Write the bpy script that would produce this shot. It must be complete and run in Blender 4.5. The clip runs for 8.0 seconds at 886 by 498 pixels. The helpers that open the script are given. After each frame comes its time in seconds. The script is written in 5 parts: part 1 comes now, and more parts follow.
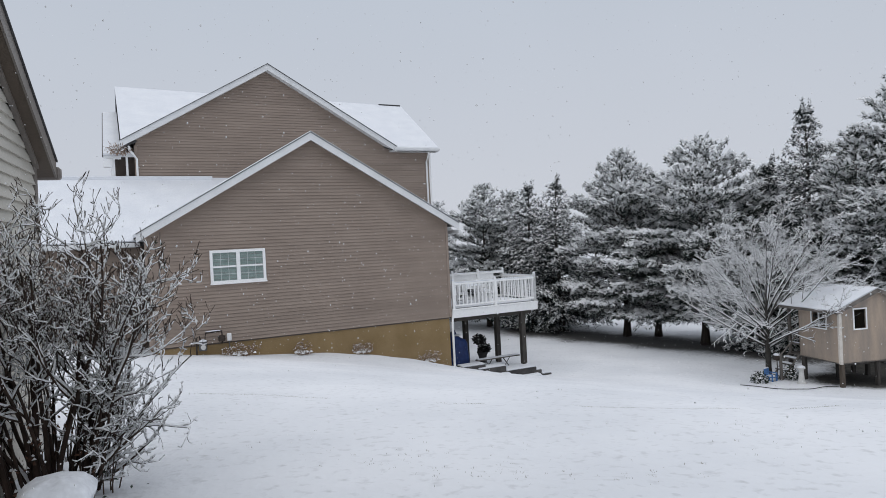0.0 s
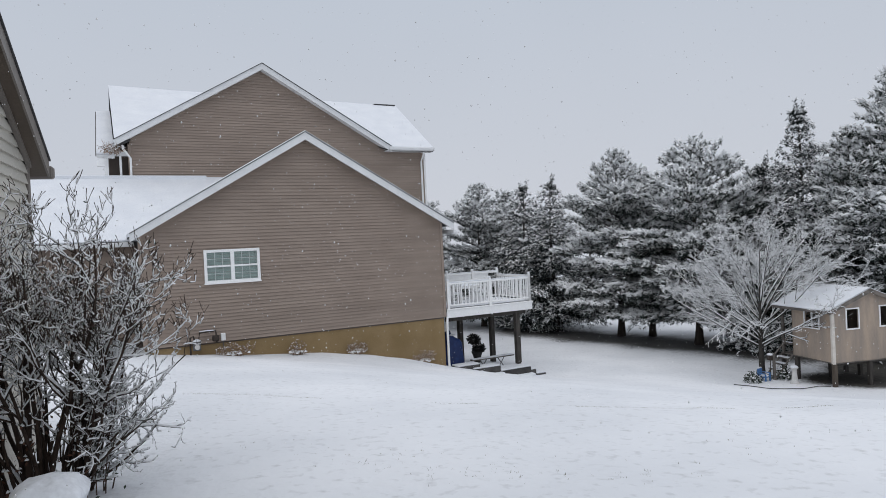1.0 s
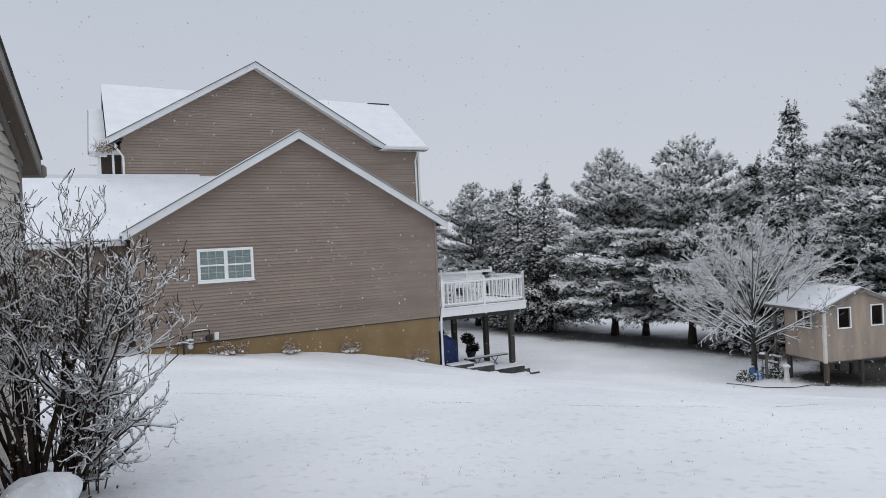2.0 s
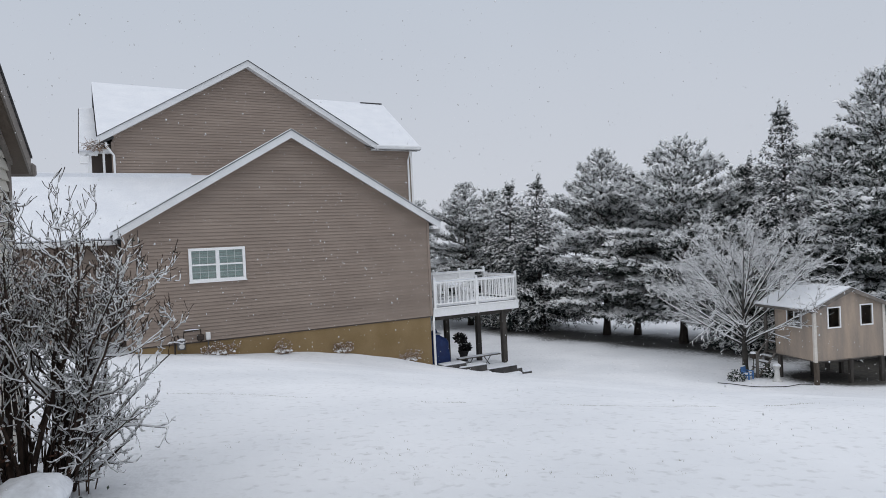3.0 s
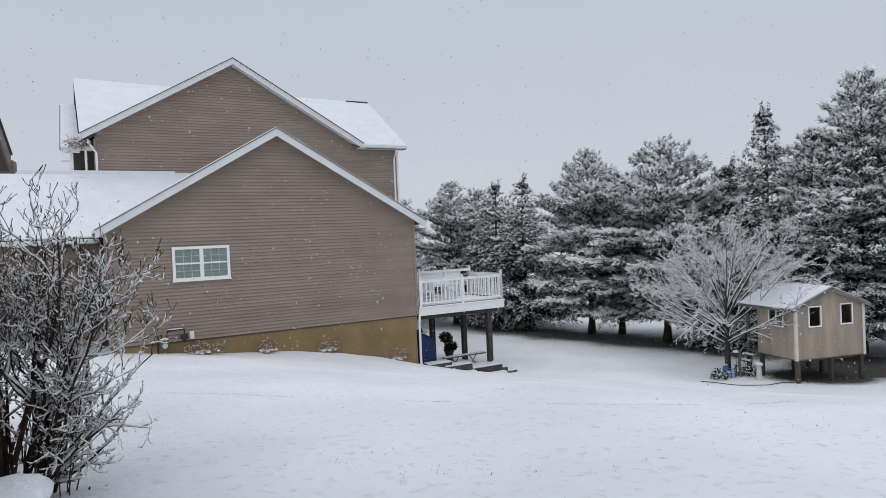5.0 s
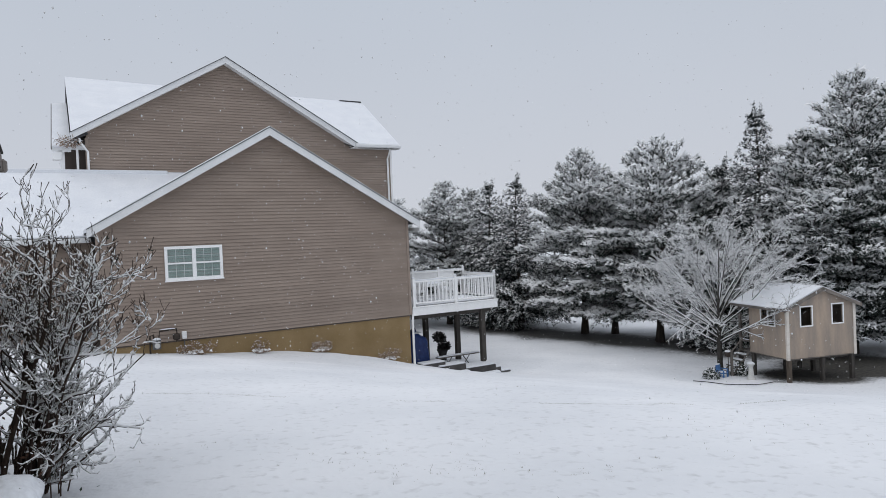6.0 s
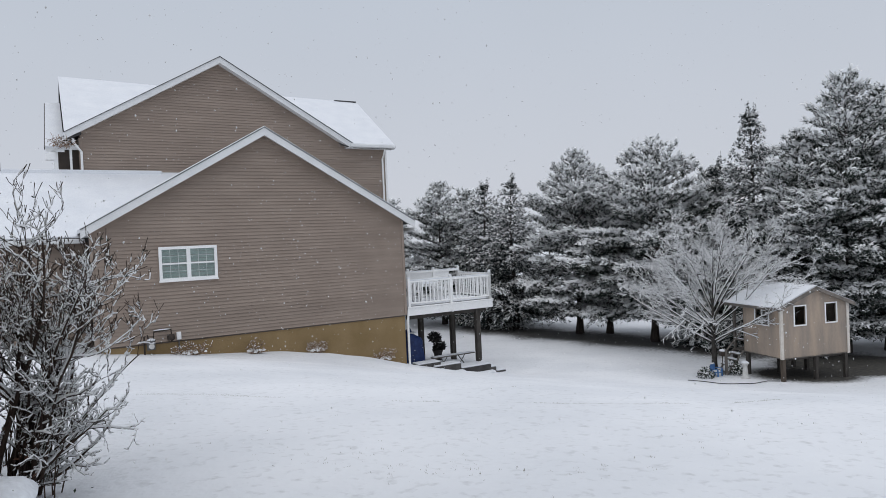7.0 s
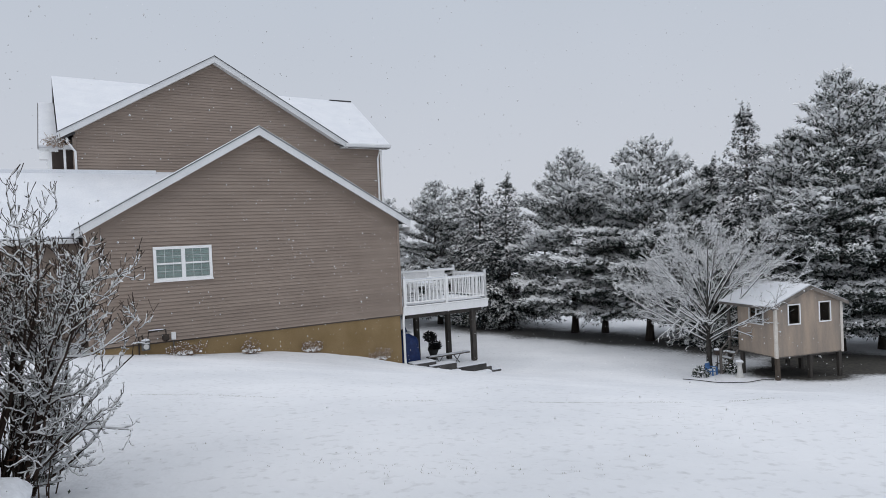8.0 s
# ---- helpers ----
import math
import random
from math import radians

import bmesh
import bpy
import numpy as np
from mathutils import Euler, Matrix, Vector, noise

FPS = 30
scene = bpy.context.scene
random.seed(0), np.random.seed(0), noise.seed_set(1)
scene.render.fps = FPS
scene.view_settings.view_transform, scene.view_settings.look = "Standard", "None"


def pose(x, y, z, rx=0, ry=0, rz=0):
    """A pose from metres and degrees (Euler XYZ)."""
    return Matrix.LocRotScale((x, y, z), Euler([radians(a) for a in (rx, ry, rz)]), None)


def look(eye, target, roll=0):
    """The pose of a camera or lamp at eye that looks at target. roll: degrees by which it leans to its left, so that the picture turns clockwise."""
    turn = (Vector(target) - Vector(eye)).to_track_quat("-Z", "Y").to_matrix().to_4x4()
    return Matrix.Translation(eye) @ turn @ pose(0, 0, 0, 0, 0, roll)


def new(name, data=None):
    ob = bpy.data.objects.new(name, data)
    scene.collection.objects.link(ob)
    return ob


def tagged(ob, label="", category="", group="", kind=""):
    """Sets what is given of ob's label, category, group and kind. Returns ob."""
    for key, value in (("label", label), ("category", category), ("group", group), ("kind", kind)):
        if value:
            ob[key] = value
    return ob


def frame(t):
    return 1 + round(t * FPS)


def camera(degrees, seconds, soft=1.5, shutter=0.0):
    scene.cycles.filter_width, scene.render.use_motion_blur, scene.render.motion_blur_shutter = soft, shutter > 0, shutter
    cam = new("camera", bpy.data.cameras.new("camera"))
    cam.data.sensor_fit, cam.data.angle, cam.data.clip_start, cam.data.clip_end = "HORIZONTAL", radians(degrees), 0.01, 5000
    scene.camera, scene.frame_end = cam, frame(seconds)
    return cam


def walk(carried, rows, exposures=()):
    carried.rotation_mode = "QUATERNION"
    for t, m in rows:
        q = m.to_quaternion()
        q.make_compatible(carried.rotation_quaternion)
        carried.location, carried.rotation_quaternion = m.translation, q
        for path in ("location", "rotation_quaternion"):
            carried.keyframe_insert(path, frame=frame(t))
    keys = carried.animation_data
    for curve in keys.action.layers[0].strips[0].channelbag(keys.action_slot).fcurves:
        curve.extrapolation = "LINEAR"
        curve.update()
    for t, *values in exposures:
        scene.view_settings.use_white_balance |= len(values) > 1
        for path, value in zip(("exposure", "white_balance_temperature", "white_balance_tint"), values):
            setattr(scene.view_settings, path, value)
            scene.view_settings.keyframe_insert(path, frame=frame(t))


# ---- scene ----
from math import atan2, cos, exp, hypot, pi, sin, sqrt

# ------------------------------------------------------------------ camera
cam = camera(68.0, 8.0, soft=0.5)
PATH = [
    (0.0, 89.388, 2.890, 0.000), (0.5, 89.380, 2.860, -0.207), (1.0, 89.354, 2.822, -0.459), (1.5, 89.305, 2.810, -0.704),
    (3.0, 89.206, 2.703, -1.627), (3.5, 89.172, 2.699, -1.951), (4.0, 89.129, 2.628, -2.207), (4.5, 89.098, 2.597, -2.535),
    (6.0, 89.031, 2.500, -3.432), (6.5, 89.020, 2.550, -3.672), (7.0, 89.010, 2.570, -3.857), (7.5, 88.977, 2.612, -4.058),
    (8.0, 88.956, 2.637, -4.260)]
walk(cam, [(t, pose(0, 0, 0, rx, ry, rz)) for t, rx, ry, rz in PATH])

# ------------------------------------------------------------------ overcast sky and a very soft sun
world = bpy.data.worlds.new("world")
scene.world = world
world.use_nodes = True
wt = world.node_tree
wt.nodes.clear()
w_out = wt.nodes.new("ShaderNodeOutputWorld")
w_bg = wt.nodes.new("ShaderNodeBackground")
w_sky = wt.nodes.new("ShaderNodeTexSky")
w_sky.sky_type = "NISHITA"
w_sky.sun_disc = False
w_sky.sun_elevation, w_sky.sun_rotation = radians(72), radians(209)
w_sky.dust_density = 4.0
w_scale = wt.nodes.new("ShaderNodeVectorMath")
w_scale.operation = "SCALE"
w_scale.inputs["Scale"].default_value = 0.06
w_geo = wt.nodes.new("ShaderNodeTexCoord")
w_sep = wt.nodes.new("ShaderNodeSeparateXYZ")
w_ramp = wt.nodes.new("ShaderNodeValToRGB")
w_ramp.color_ramp.elements[0].position = 0.0
w_ramp.color_ramp.elements[0].color = (0.625, 0.65, 0.715, 1)
w_ramp.color_ramp.elements[1].position = 1.0
w_ramp.color_ramp.elements[1].color = (0.93, 0.98, 1.08, 1)
e_mid = w_ramp.color_ramp.elements.new(0.35)
e_mid.color = (0.535, 0.585, 0.665, 1)
w_noise = wt.nodes.new("ShaderNodeTexNoise")
w_noise.inputs["Scale"].default_value = 1.6
w_noise.inputs["Detail"].default_value = 3.0
w_cl = wt.nodes.new("ShaderNodeMapRange")
w_cl.inputs["To Min"].default_value, w_cl.inputs["To Max"].default_value = 0.94, 1.06
w_mul = wt.nodes.new("ShaderNodeVectorMath")
w_mul.operation = "SCALE"
w_mix = wt.nodes.new("ShaderNodeMix")
w_mix.data_type = "RGBA"
w_mix.inputs["Factor"].default_value = 0.94
L = wt.links.new
L(w_sky.outputs[0], w_scale.inputs[0])
L(w_geo.outputs["Generated"], w_sep.inputs[0])
L(w_sep.outputs["Z"], w_ramp.inputs[0])
L(w_geo.outputs["Generated"], w_noise.inputs["Vector"])
L(w_noise.outputs[0], w_cl.inputs["Value"])
L(w_ramp.outputs[0], w_mul.inputs[0])
L(w_cl.outputs[0], w_mul.inputs["Scale"])
L(w_scale.outputs[0], w_mix.inputs["A"])
L(w_mul.outputs[0], w_mix.inputs["B"])
L(w_mix.outputs["Result"], w_bg.inputs["Color"])
w_bg.inputs["Strength"].default_value = 1.0
L(w_bg.outputs[0], w_out.inputs[0])

sun_data = bpy.data.lights.new("sun", "SUN")
sun_data.energy, sun_data.angle, sun_data.color = 0.60, radians(70), (1.0, 0.98, 0.95)
sun = new("sun", sun_data)
sun.matrix_world = look((-6, 4, 40), (0, 15, 0))
scene.view_settings.exposure = 0.0


# ------------------------------------------------------------------ materials
def material(name, c1, c2, scale=6.0, rough=0.8, fine=60.0, bump=0.15, metal=0.0, island=0.0, stretch=(1, 1, 1), spec=0.3, obj=0.0, through_light=0.0):
    """Two-scale procedural surface: large stains between c1 and c2, fine grain in bump and value."""
    m = bpy.data.materials.new(name)
    m.use_nodes = True
    nt = m.node_tree
    b = nt.nodes["Principled BSDF"]
    b.inputs["Roughness"].default_value, b.inputs["Metallic"].default_value = rough, metal
    b.inputs["Specular IOR Level"].default_value = spec
    tc = nt.nodes.new("ShaderNodeTexCoord")
    mp = nt.nodes.new("ShaderNodeMapping")
    mp.inputs["Scale"].default_value = stretch
    n1 = nt.nodes.new("ShaderNodeTexNoise")
    n1.inputs["Scale"].default_value, n1.inputs["Detail"].default_value = scale, 5.0
    n2 = nt.nodes.new("ShaderNodeTexNoise")
    n2.inputs["Scale"].default_value, n2.inputs["Detail"].default_value = fine, 3.0
    r1 = nt.nodes.new("ShaderNodeValToRGB")
    r1.color_ramp.elements[0].position, r1.color_ramp.elements[1].position = 0.3, 0.7
    r1.color_ramp.elements[0].color, r1.color_ramp.elements[1].color = (*c1, 1), (*c2, 1)
    k = nt.links.new
    k(tc.outputs["Object"], mp.inputs[0])
    k(mp.outputs[0], n1.inputs["Vector"])
    k(mp.outputs[0], n2.inputs["Vector"])
    k(n1.outputs[0], r1.inputs[0])
    fr = nt.nodes.new("ShaderNodeMapRange")
    fr.inputs["To Min"].default_value, fr.inputs["To Max"].default_value = 0.82, 1.18
    k(n2.outputs[0], fr.inputs["Value"])
    mul = nt.nodes.new("ShaderNodeVectorMath")
    mul.operation = "SCALE"
    k(r1.outputs[0], mul.inputs[0])
    k(fr.outputs[0], mul.inputs["Scale"])
    last = mul
    for amount, node, socket in ((island, "ShaderNodeNewGeometry", "Random Per Island"), (obj, "ShaderNodeObjectInfo", "Random")):
        if amount:
            g = nt.nodes.new(node)
            mr = nt.nodes.new("ShaderNodeMapRange")
            mr.inputs["To Min"].default_value, mr.inputs["To Max"].default_value = 1 - amount, 1 + amount
            k(g.outputs[socket], mr.inputs["Value"])
            m2 = nt.nodes.new("ShaderNodeVectorMath")
            m2.operation = "SCALE"
            k(last.outputs[0], m2.inputs[0])
            k(mr.outputs[0], m2.inputs["Scale"])
            last = m2
    k(last.outputs[0], b.inputs["Base Color"])
    if bump:
        bp = nt.nodes.new("ShaderNodeBump")
        bp.inputs["Strength"].default_value, bp.inputs["Distance"].default_value = bump, 0.02
        k(n2.outputs[0], bp.inputs["Height"])
        k(bp.outputs[0], b.inputs["Normal"])
    if through_light:
        # loose crystals let part of the light pass
        tr = nt.nodes.new("ShaderNodeBsdfTranslucent")
        mix = nt.nodes.new("ShaderNodeMixShader")
        mix.inputs["Fac"].default_value = through_light
        k(last.outputs[0], tr.inputs["Color"])
        k(b.outputs[0], mix.inputs[1])
        k(tr.outputs[0], mix.inputs[2])
        k(mix.outputs[0], nt.nodes["Material Output"].inputs["Surface"])
    return m


M_SNOW = material("snow", (0.71, 0.73, 0.765), (0.78, 0.795, 0.82), 1.5, 0.75, 25, 0.12, spec=0.2)
M_TREE_SNOW = material("branch_snow", (0.90, 0.905, 0.91), (0.94, 0.94, 0.945), 3, 0.8, 30, 0.1, island=0.03, spec=0.2, through_light=0.25)
M_SIDING = material("taupe_vinyl_siding", (0.272, 0.216, 0.177), (0.324, 0.260, 0.214), 0.7, 0.55, 45, 0.10, obj=0.05, stretch=(1, 1, 3))
# backing behind the boards; on the porch wall this dark tone is painted shade
M_BACKING_AND_SHADE = material("taupe_sheathing_and_shade", (0.11, 0.09, 0.078), (0.13, 0.105, 0.09), 2, 0.8)
M_FOUNDATION = material("tan_painted_concrete", (0.24, 0.165, 0.078), (0.31, 0.22, 0.115), 1.3, 0.85, 40, 0.3)
M_WHITE = material("white_vinyl_trim", (0.86, 0.86, 0.85), (0.91, 0.91, 0.90), 3, 0.4, 50, 0.03)
M_FASCIA = material("white_aluminium_fascia", (0.70, 0.71, 0.71), (0.78, 0.785, 0.785), 2, 0.45, 40, 0.04)
M_BROWN_SOFFIT = material("brown_soffit", (0.085, 0.066, 0.050), (0.115, 0.090, 0.068), 2, 0.6, 40, 0.1)
M_OWN_SIDING = material("beige_vinyl_siding", (0.46, 0.435, 0.385), (0.54, 0.515, 0.46), 1.2, 0.6, 40, 0.1, obj=0.04)
M_FASCIA_DARK = material("brown_metal_fascia", (0.16, 0.14, 0.125), (0.20, 0.18, 0.16), 2, 0.4, 40, 0.05)
M_SHINGLE = material("dark_shingle", (0.05, 0.05, 0.052), (0.09, 0.088, 0.088), 5, 0.9, 40, 0.4)
M_DARK_WOOD = material("weathered_dark_post", (0.040, 0.036, 0.033), (0.085, 0.076, 0.067), 4, 0.85, 30, 0.3, stretch=(4, 4, 0.6))
M_PLY = material("weathered_plywood", (0.25, 0.22, 0.195), (0.44, 0.345, 0.265), 0.9, 0.8, 18, 0.2, stretch=(3, 3, 0.5), obj=0.05)
M_PLY_TRIM = material("pale_wood_trim", (0.60, 0.55, 0.49), (0.70, 0.66, 0.60), 4, 0.7, 30, 0.15)
M_BARGE = material("grey_weathered_board", (0.11, 0.10, 0.088), (0.24, 0.21, 0.185), 5, 0.8, 30, 0.3)
M_POST = material("brown_timber_post", (0.065, 0.052, 0.041), (0.115, 0.092, 0.073), 3, 0.85, 25, 0.25, stretch=(4, 4, 0.5))
M_GREYWOOD = material("grey_timber", (0.10, 0.09, 0.08), (0.17, 0.155, 0.14), 4, 0.85, 25, 0.3)
M_BARK = material("conifer_bark", (0.035, 0.028, 0.024), (0.075, 0.062, 0.052), 6, 0.95, 25, 0.6, stretch=(2, 2, 0.5))
M_TWIG = material("shrub_bark", (0.022, 0.014, 0.010), (0.064, 0.042, 0.031), 8, 0.85, 60, 0.3)
M_GREYBARK = material("grey_bark", (0.032, 0.030, 0.027), (0.070, 0.064, 0.057), 8, 0.9, 50, 0.4)
M_PINE = material("pine_needles", (0.010, 0.017, 0.013), (0.023, 0.035, 0.026), 1.2, 0.6, 8, 0.0, island=0.45)
M_SPRUCE = material("spruce_needles", (0.008, 0.014, 0.014), (0.019, 0.029, 0.027), 1.2, 0.6, 8, 0.0, island=0.45)
M_FLAKE = material("falling_snow", (0.90, 0.905, 0.91), (0.94, 0.94, 0.945), 3, 0.8, 30, 0.0, spec=0.2, through_light=0.5)
M_FROST = material("frosted_needles", (0.74, 0.77, 0.78), (0.88, 0.89, 0.90), 2.0, 0.75, 10, 0.0, island=0.12, through_light=0.4)
M_STONE = material("dark_retaining_stone", (0.05, 0.048, 0.048), (0.11, 0.105, 0.10), 3, 0.9, 25, 0.5, obj=0.15)
M_BLUE = material("blue_tarpaulin", (0.010, 0.022, 0.085), (0.018, 0.040, 0.14), 5, 0.45, 20, 0.2)
M_BLUE_LIGHT = material("faded_blue_plastic", (0.06, 0.16, 0.36), (0.10, 0.22, 0.45), 5, 0.5, 20, 0.1)
M_METER = material("grey_metal", (0.11, 0.112, 0.115), (0.19, 0.19, 0.19), 6, 0.45, 50, 0.05, metal=0.3)
M_PIPE = material("dark_iron_pipe", (0.035, 0.030, 0.028), (0.07, 0.055, 0.045), 6, 0.6, 50, 0.1, metal=0.4)
M_DRY = material("dry_flower_heads", (0.20, 0.13, 0.085), (0.36, 0.26, 0.19), 9, 0.9, 50, 0.2, island=0.25)
M_RUSSET = material("withered_russet_leaves", (0.055, 0.026, 0.016), (0.12, 0.06, 0.038), 9, 0.85, 50, 0.1, island=0.35)
M_GRASS = material("winter_grass_blades", (0.20, 0.19, 0.15), (0.34, 0.32, 0.26), 5, 0.9, 30, 0.0, island=0.3)
M_CURTAIN = material("pale_curtain", (0.32, 0.41, 0.385), (0.44, 0.53, 0.50), 3, 0.9, 40, 0.1)
M_DARK_INSIDE = material("dark_interior", (0.02, 0.02, 0.022), (0.035, 0.033, 0.032), 3, 0.9)
M_PLANTER = material("dark_planter", (0.022, 0.022, 0.024), (0.05, 0.048, 0.046), 6, 0.7, 40, 0.2)
M_STATUE = material("pale_cast_stone", (0.55, 0.54, 0.52), (0.66, 0.65, 0.63), 6, 0.8, 40, 0.2)
M_LEAF_DARK = material("dark_evergreen_leaves", (0.020, 0.030, 0.022), (0.045, 0.060, 0.042), 5, 0.5, 30, 0.0, island=0.4)
M_EDGE = material("black_lawn_edging", (0.035, 0.035, 0.035), (0.06, 0.058, 0.055), 6, 0.6)


def glass(name, tint, rough):
    m = bpy.data.materials.new(name)
    m.use_nodes = True
    b = m.node_tree.nodes["Principled BSDF"]
    b.inputs["Base Color"].default_value = (*tint, 1)
    b.inputs["Roughness"].default_value = rough
    b.inputs["Transmission Weight"].default_value = 1.0
    b.inputs["IOR"].default_value = 1.45
    return m


M_GLASS = glass("window_glass", (0.93, 0.97, 0.96), 0.02)


# ------------------------------------------------------------------ building helpers
def finish(bm, name, mat, smooth=False):
    me = bpy.data.meshes.new(name)
    bmesh.ops.recalc_face_normals(bm, faces=bm.faces)
    if smooth:
        for fc in bm.faces:
            fc.smooth = True
    bm.to_mesh(me)
    bm.free()
    for mm in mat if isinstance(mat, (list, tuple)) else (mat,):
        me.materials.append(mm)
    return me


def part(name, bm, mat, parent, label="", smooth=False):
    """One mesh object under a thing or under a part; coordinates are those of the thing's root."""
    me = bm if isinstance(bm, bpy.types.Mesh) else finish(bm, name, mat, smooth)
    if isinstance(bm, bpy.types.Mesh) and not me.materials:
        me.materials.append(mat)
    ob = new(name, me)
    ob.parent = parent
    if label:
        ob["label"] = label
    return ob


def thing(name, m, label, category, group="", kind=""):
    ob = new(name)
    ob.empty_display_size = 0.2
    ob.matrix_world = m
    return tagged(ob, label, category, group, kind)


def solid(name, bm, mat, label, category, kind="", smooth=False):
    return tagged(new(name, finish(bm, name, mat, smooth)), label, category, kind=kind)


def raw_mesh(name, verts, faces, mats, index=None, smooth=False):
    me = bpy.data.meshes.new(name)
    me.from_pydata(verts, [], faces)
    for mm in mats if isinstance(mats, (list, tuple)) else (mats,):
        me.materials.append(mm)
    if index is not None:
        me.polygons.foreach_set("material_index", index)
    if smooth:
        me.polygons.foreach_set("use_smooth", [True] * len(me.polygons))
    me.update()
    return me


def add_box(bm, lo, hi, bevel=0.0, m=None):
    ret = bmesh.ops.create_cube(bm, size=1.0)
    vs = ret["verts"]
    for v in vs:
        v.co = Vector([lo[i] + (v.co[i] + 0.5) * (hi[i] - lo[i]) for i in range(3)])
    if bevel:
        es = list({e for v in vs for e in v.link_edges})
        r2 = bmesh.ops.bevel(bm, geom=es, offset=bevel, segments=1, affect="EDGES")
        vs = list({v for fc in r2["faces"] for v in fc.verts} | {v for v in vs if v.is_valid})
    if m is not None:
        for v in vs:
            v.co = m @ v.co
    return vs


def box(lo, hi, bevel=0.0, m=None):
    bm = bmesh.new()
    add_box(bm, lo, hi, bevel, m)
    return bm


def prism(bm, poly, y0, y1):
    """A closed prism: polygon of (x, z), drawn out from y0 to y1."""
    a = [bm.verts.new((x, y0, z)) for x, z in poly]
    b = [bm.verts.new((x, y1, z)) for x, z in poly]
    bm.faces.new(a)
    bm.faces.new(b[::-1])
    for i in range(len(poly)):
        j = (i + 1) % len(poly)
        bm.faces.new((a[j], a[i], b[i], b[j]))
    return bm


def slab(bm, corners, thick, lift=None):
    """A sheet with thickness: four corners, drawn along -normal (or the vector lift)."""
    c = [Vector(p) for p in corners]
    n = lift or -((c[1] - c[0]).cross(c[2] - c[0])).normalized() * thick
    a = [bm.verts.new(p) for p in c]
    b = [bm.verts.new(p + n) for p in c]
    bm.faces.new(a)
    bm.faces.new(b[::-1])
    k = len(c)
    for i in range(k):
        j = (i + 1) % k
        bm.faces.new((a[j], a[i], b[i], b[j]))
    return bm


def tube(bm, pts, radii, sides=6, cap=True):
    rings = []
    n = len(pts)
    pts = [Vector(p) for p in pts]
    for i, p in enumerate(pts):
        d = (pts[min(i + 1, n - 1)] - pts[max(i - 1, 0)]).normalized()
        ref = Vector((0, 0, 1)) if abs(d.z) < 0.9 else Vector((1, 0, 0))
        s = d.cross(ref).normalized()
        u = s.cross(d)
        r = radii[i] if isinstance(radii, (list, tuple)) else radii
        rings.append([bm.verts.new(p + (s * cos(2 * pi * k / sides) + u * sin(2 * pi * k / sides)) * r) for k in range(sides)])
    for a, b in zip(rings, rings[1:]):
        for k in range(sides):
            bm.faces.new((a[k], a[(k + 1) % sides], b[(k + 1) % sides], b[k]))
    if cap:
        bm.faces.new(rings[0][::-1])
        bm.faces.new(rings[-1])
    return bm


def dome(bm, centre, rx, ry, rz, rough=0.12, seg=14, rings=6, seed=0, square=2.0):
    """A lumpy snow cap: a flattened upper half of a superellipse."""
    rows = []
    cx, cy, cz = centre
    for i in range(rings + 1):
        a = pi / 2 * i / rings
        row = []
        for k in range(seg):
            t = 2 * pi * k / seg
            c, s = cos(t), sin(t)
            q = (abs(c) ** square + abs(s) ** square) ** (-1 / square)
            w = 1 + rough * noise.noise(Vector((c * 2 + seed, s * 2, i * 0.6)))
            row.append(bm.verts.new((cx + rx * q * c * cos(a) * w, cy + ry * q * s * cos(a) * w, cz + rz * sin(a) * w)))
            if i == rings:
                break
        rows.append(row)
    for a, b in zip(rows, rows[1:]):
        for k in range(seg):
            k2 = (k + 1) % seg
            if len(b) == 1:
                bm.faces.new((a[k], a[k2], b[0]))
            else:
                bm.faces.new((a[k], a[k2], b[k2], b[k]))
    bm.faces.new(rows[0][::-1])
    return bm


def place(az, r):
    """Plan position by compass angle from straight ahead (to the right) and distance."""
    return r * sin(radians(az)), r * cos(radians(az))


# ------------------------------------------------------------------ ground: one sheet of thin snow
def ground_z(x, y):
    xc, yc = max(-40, min(40, x)), max(-10, min(60, y))
    q = 0.0509 * xc + 0.1715 * yc - 3.0693 + 0.003573 * xc * yc
    z = -1.43 - 4.32 / (1 + exp(-q))
    z += 0.30 * exp(-(((x + 2.8) / 3.2) ** 2 + ((y - 23.0) / 2.0) ** 2))
    z -= 0.20 * exp(-(((x + 9.5) / 3.0) ** 2 + ((y - 19.5) / 3.0) ** 2))
    z -= 0.13 * exp(-(((x - 12) / 3.0) ** 2 + ((y - 21.0) / 3.0) ** 2))
    z -= 0.36 * exp(-(((x - 3.6) / 2.0) ** 2 + ((y - 25.5) / 2.0) ** 2))
    z += 0.05 * noise.noise(Vector((x * 0.35, y * 0.35, 0))) + 0.022 * noise.noise(Vector((x * 1.3, y * 1.3, 3)))
    return z


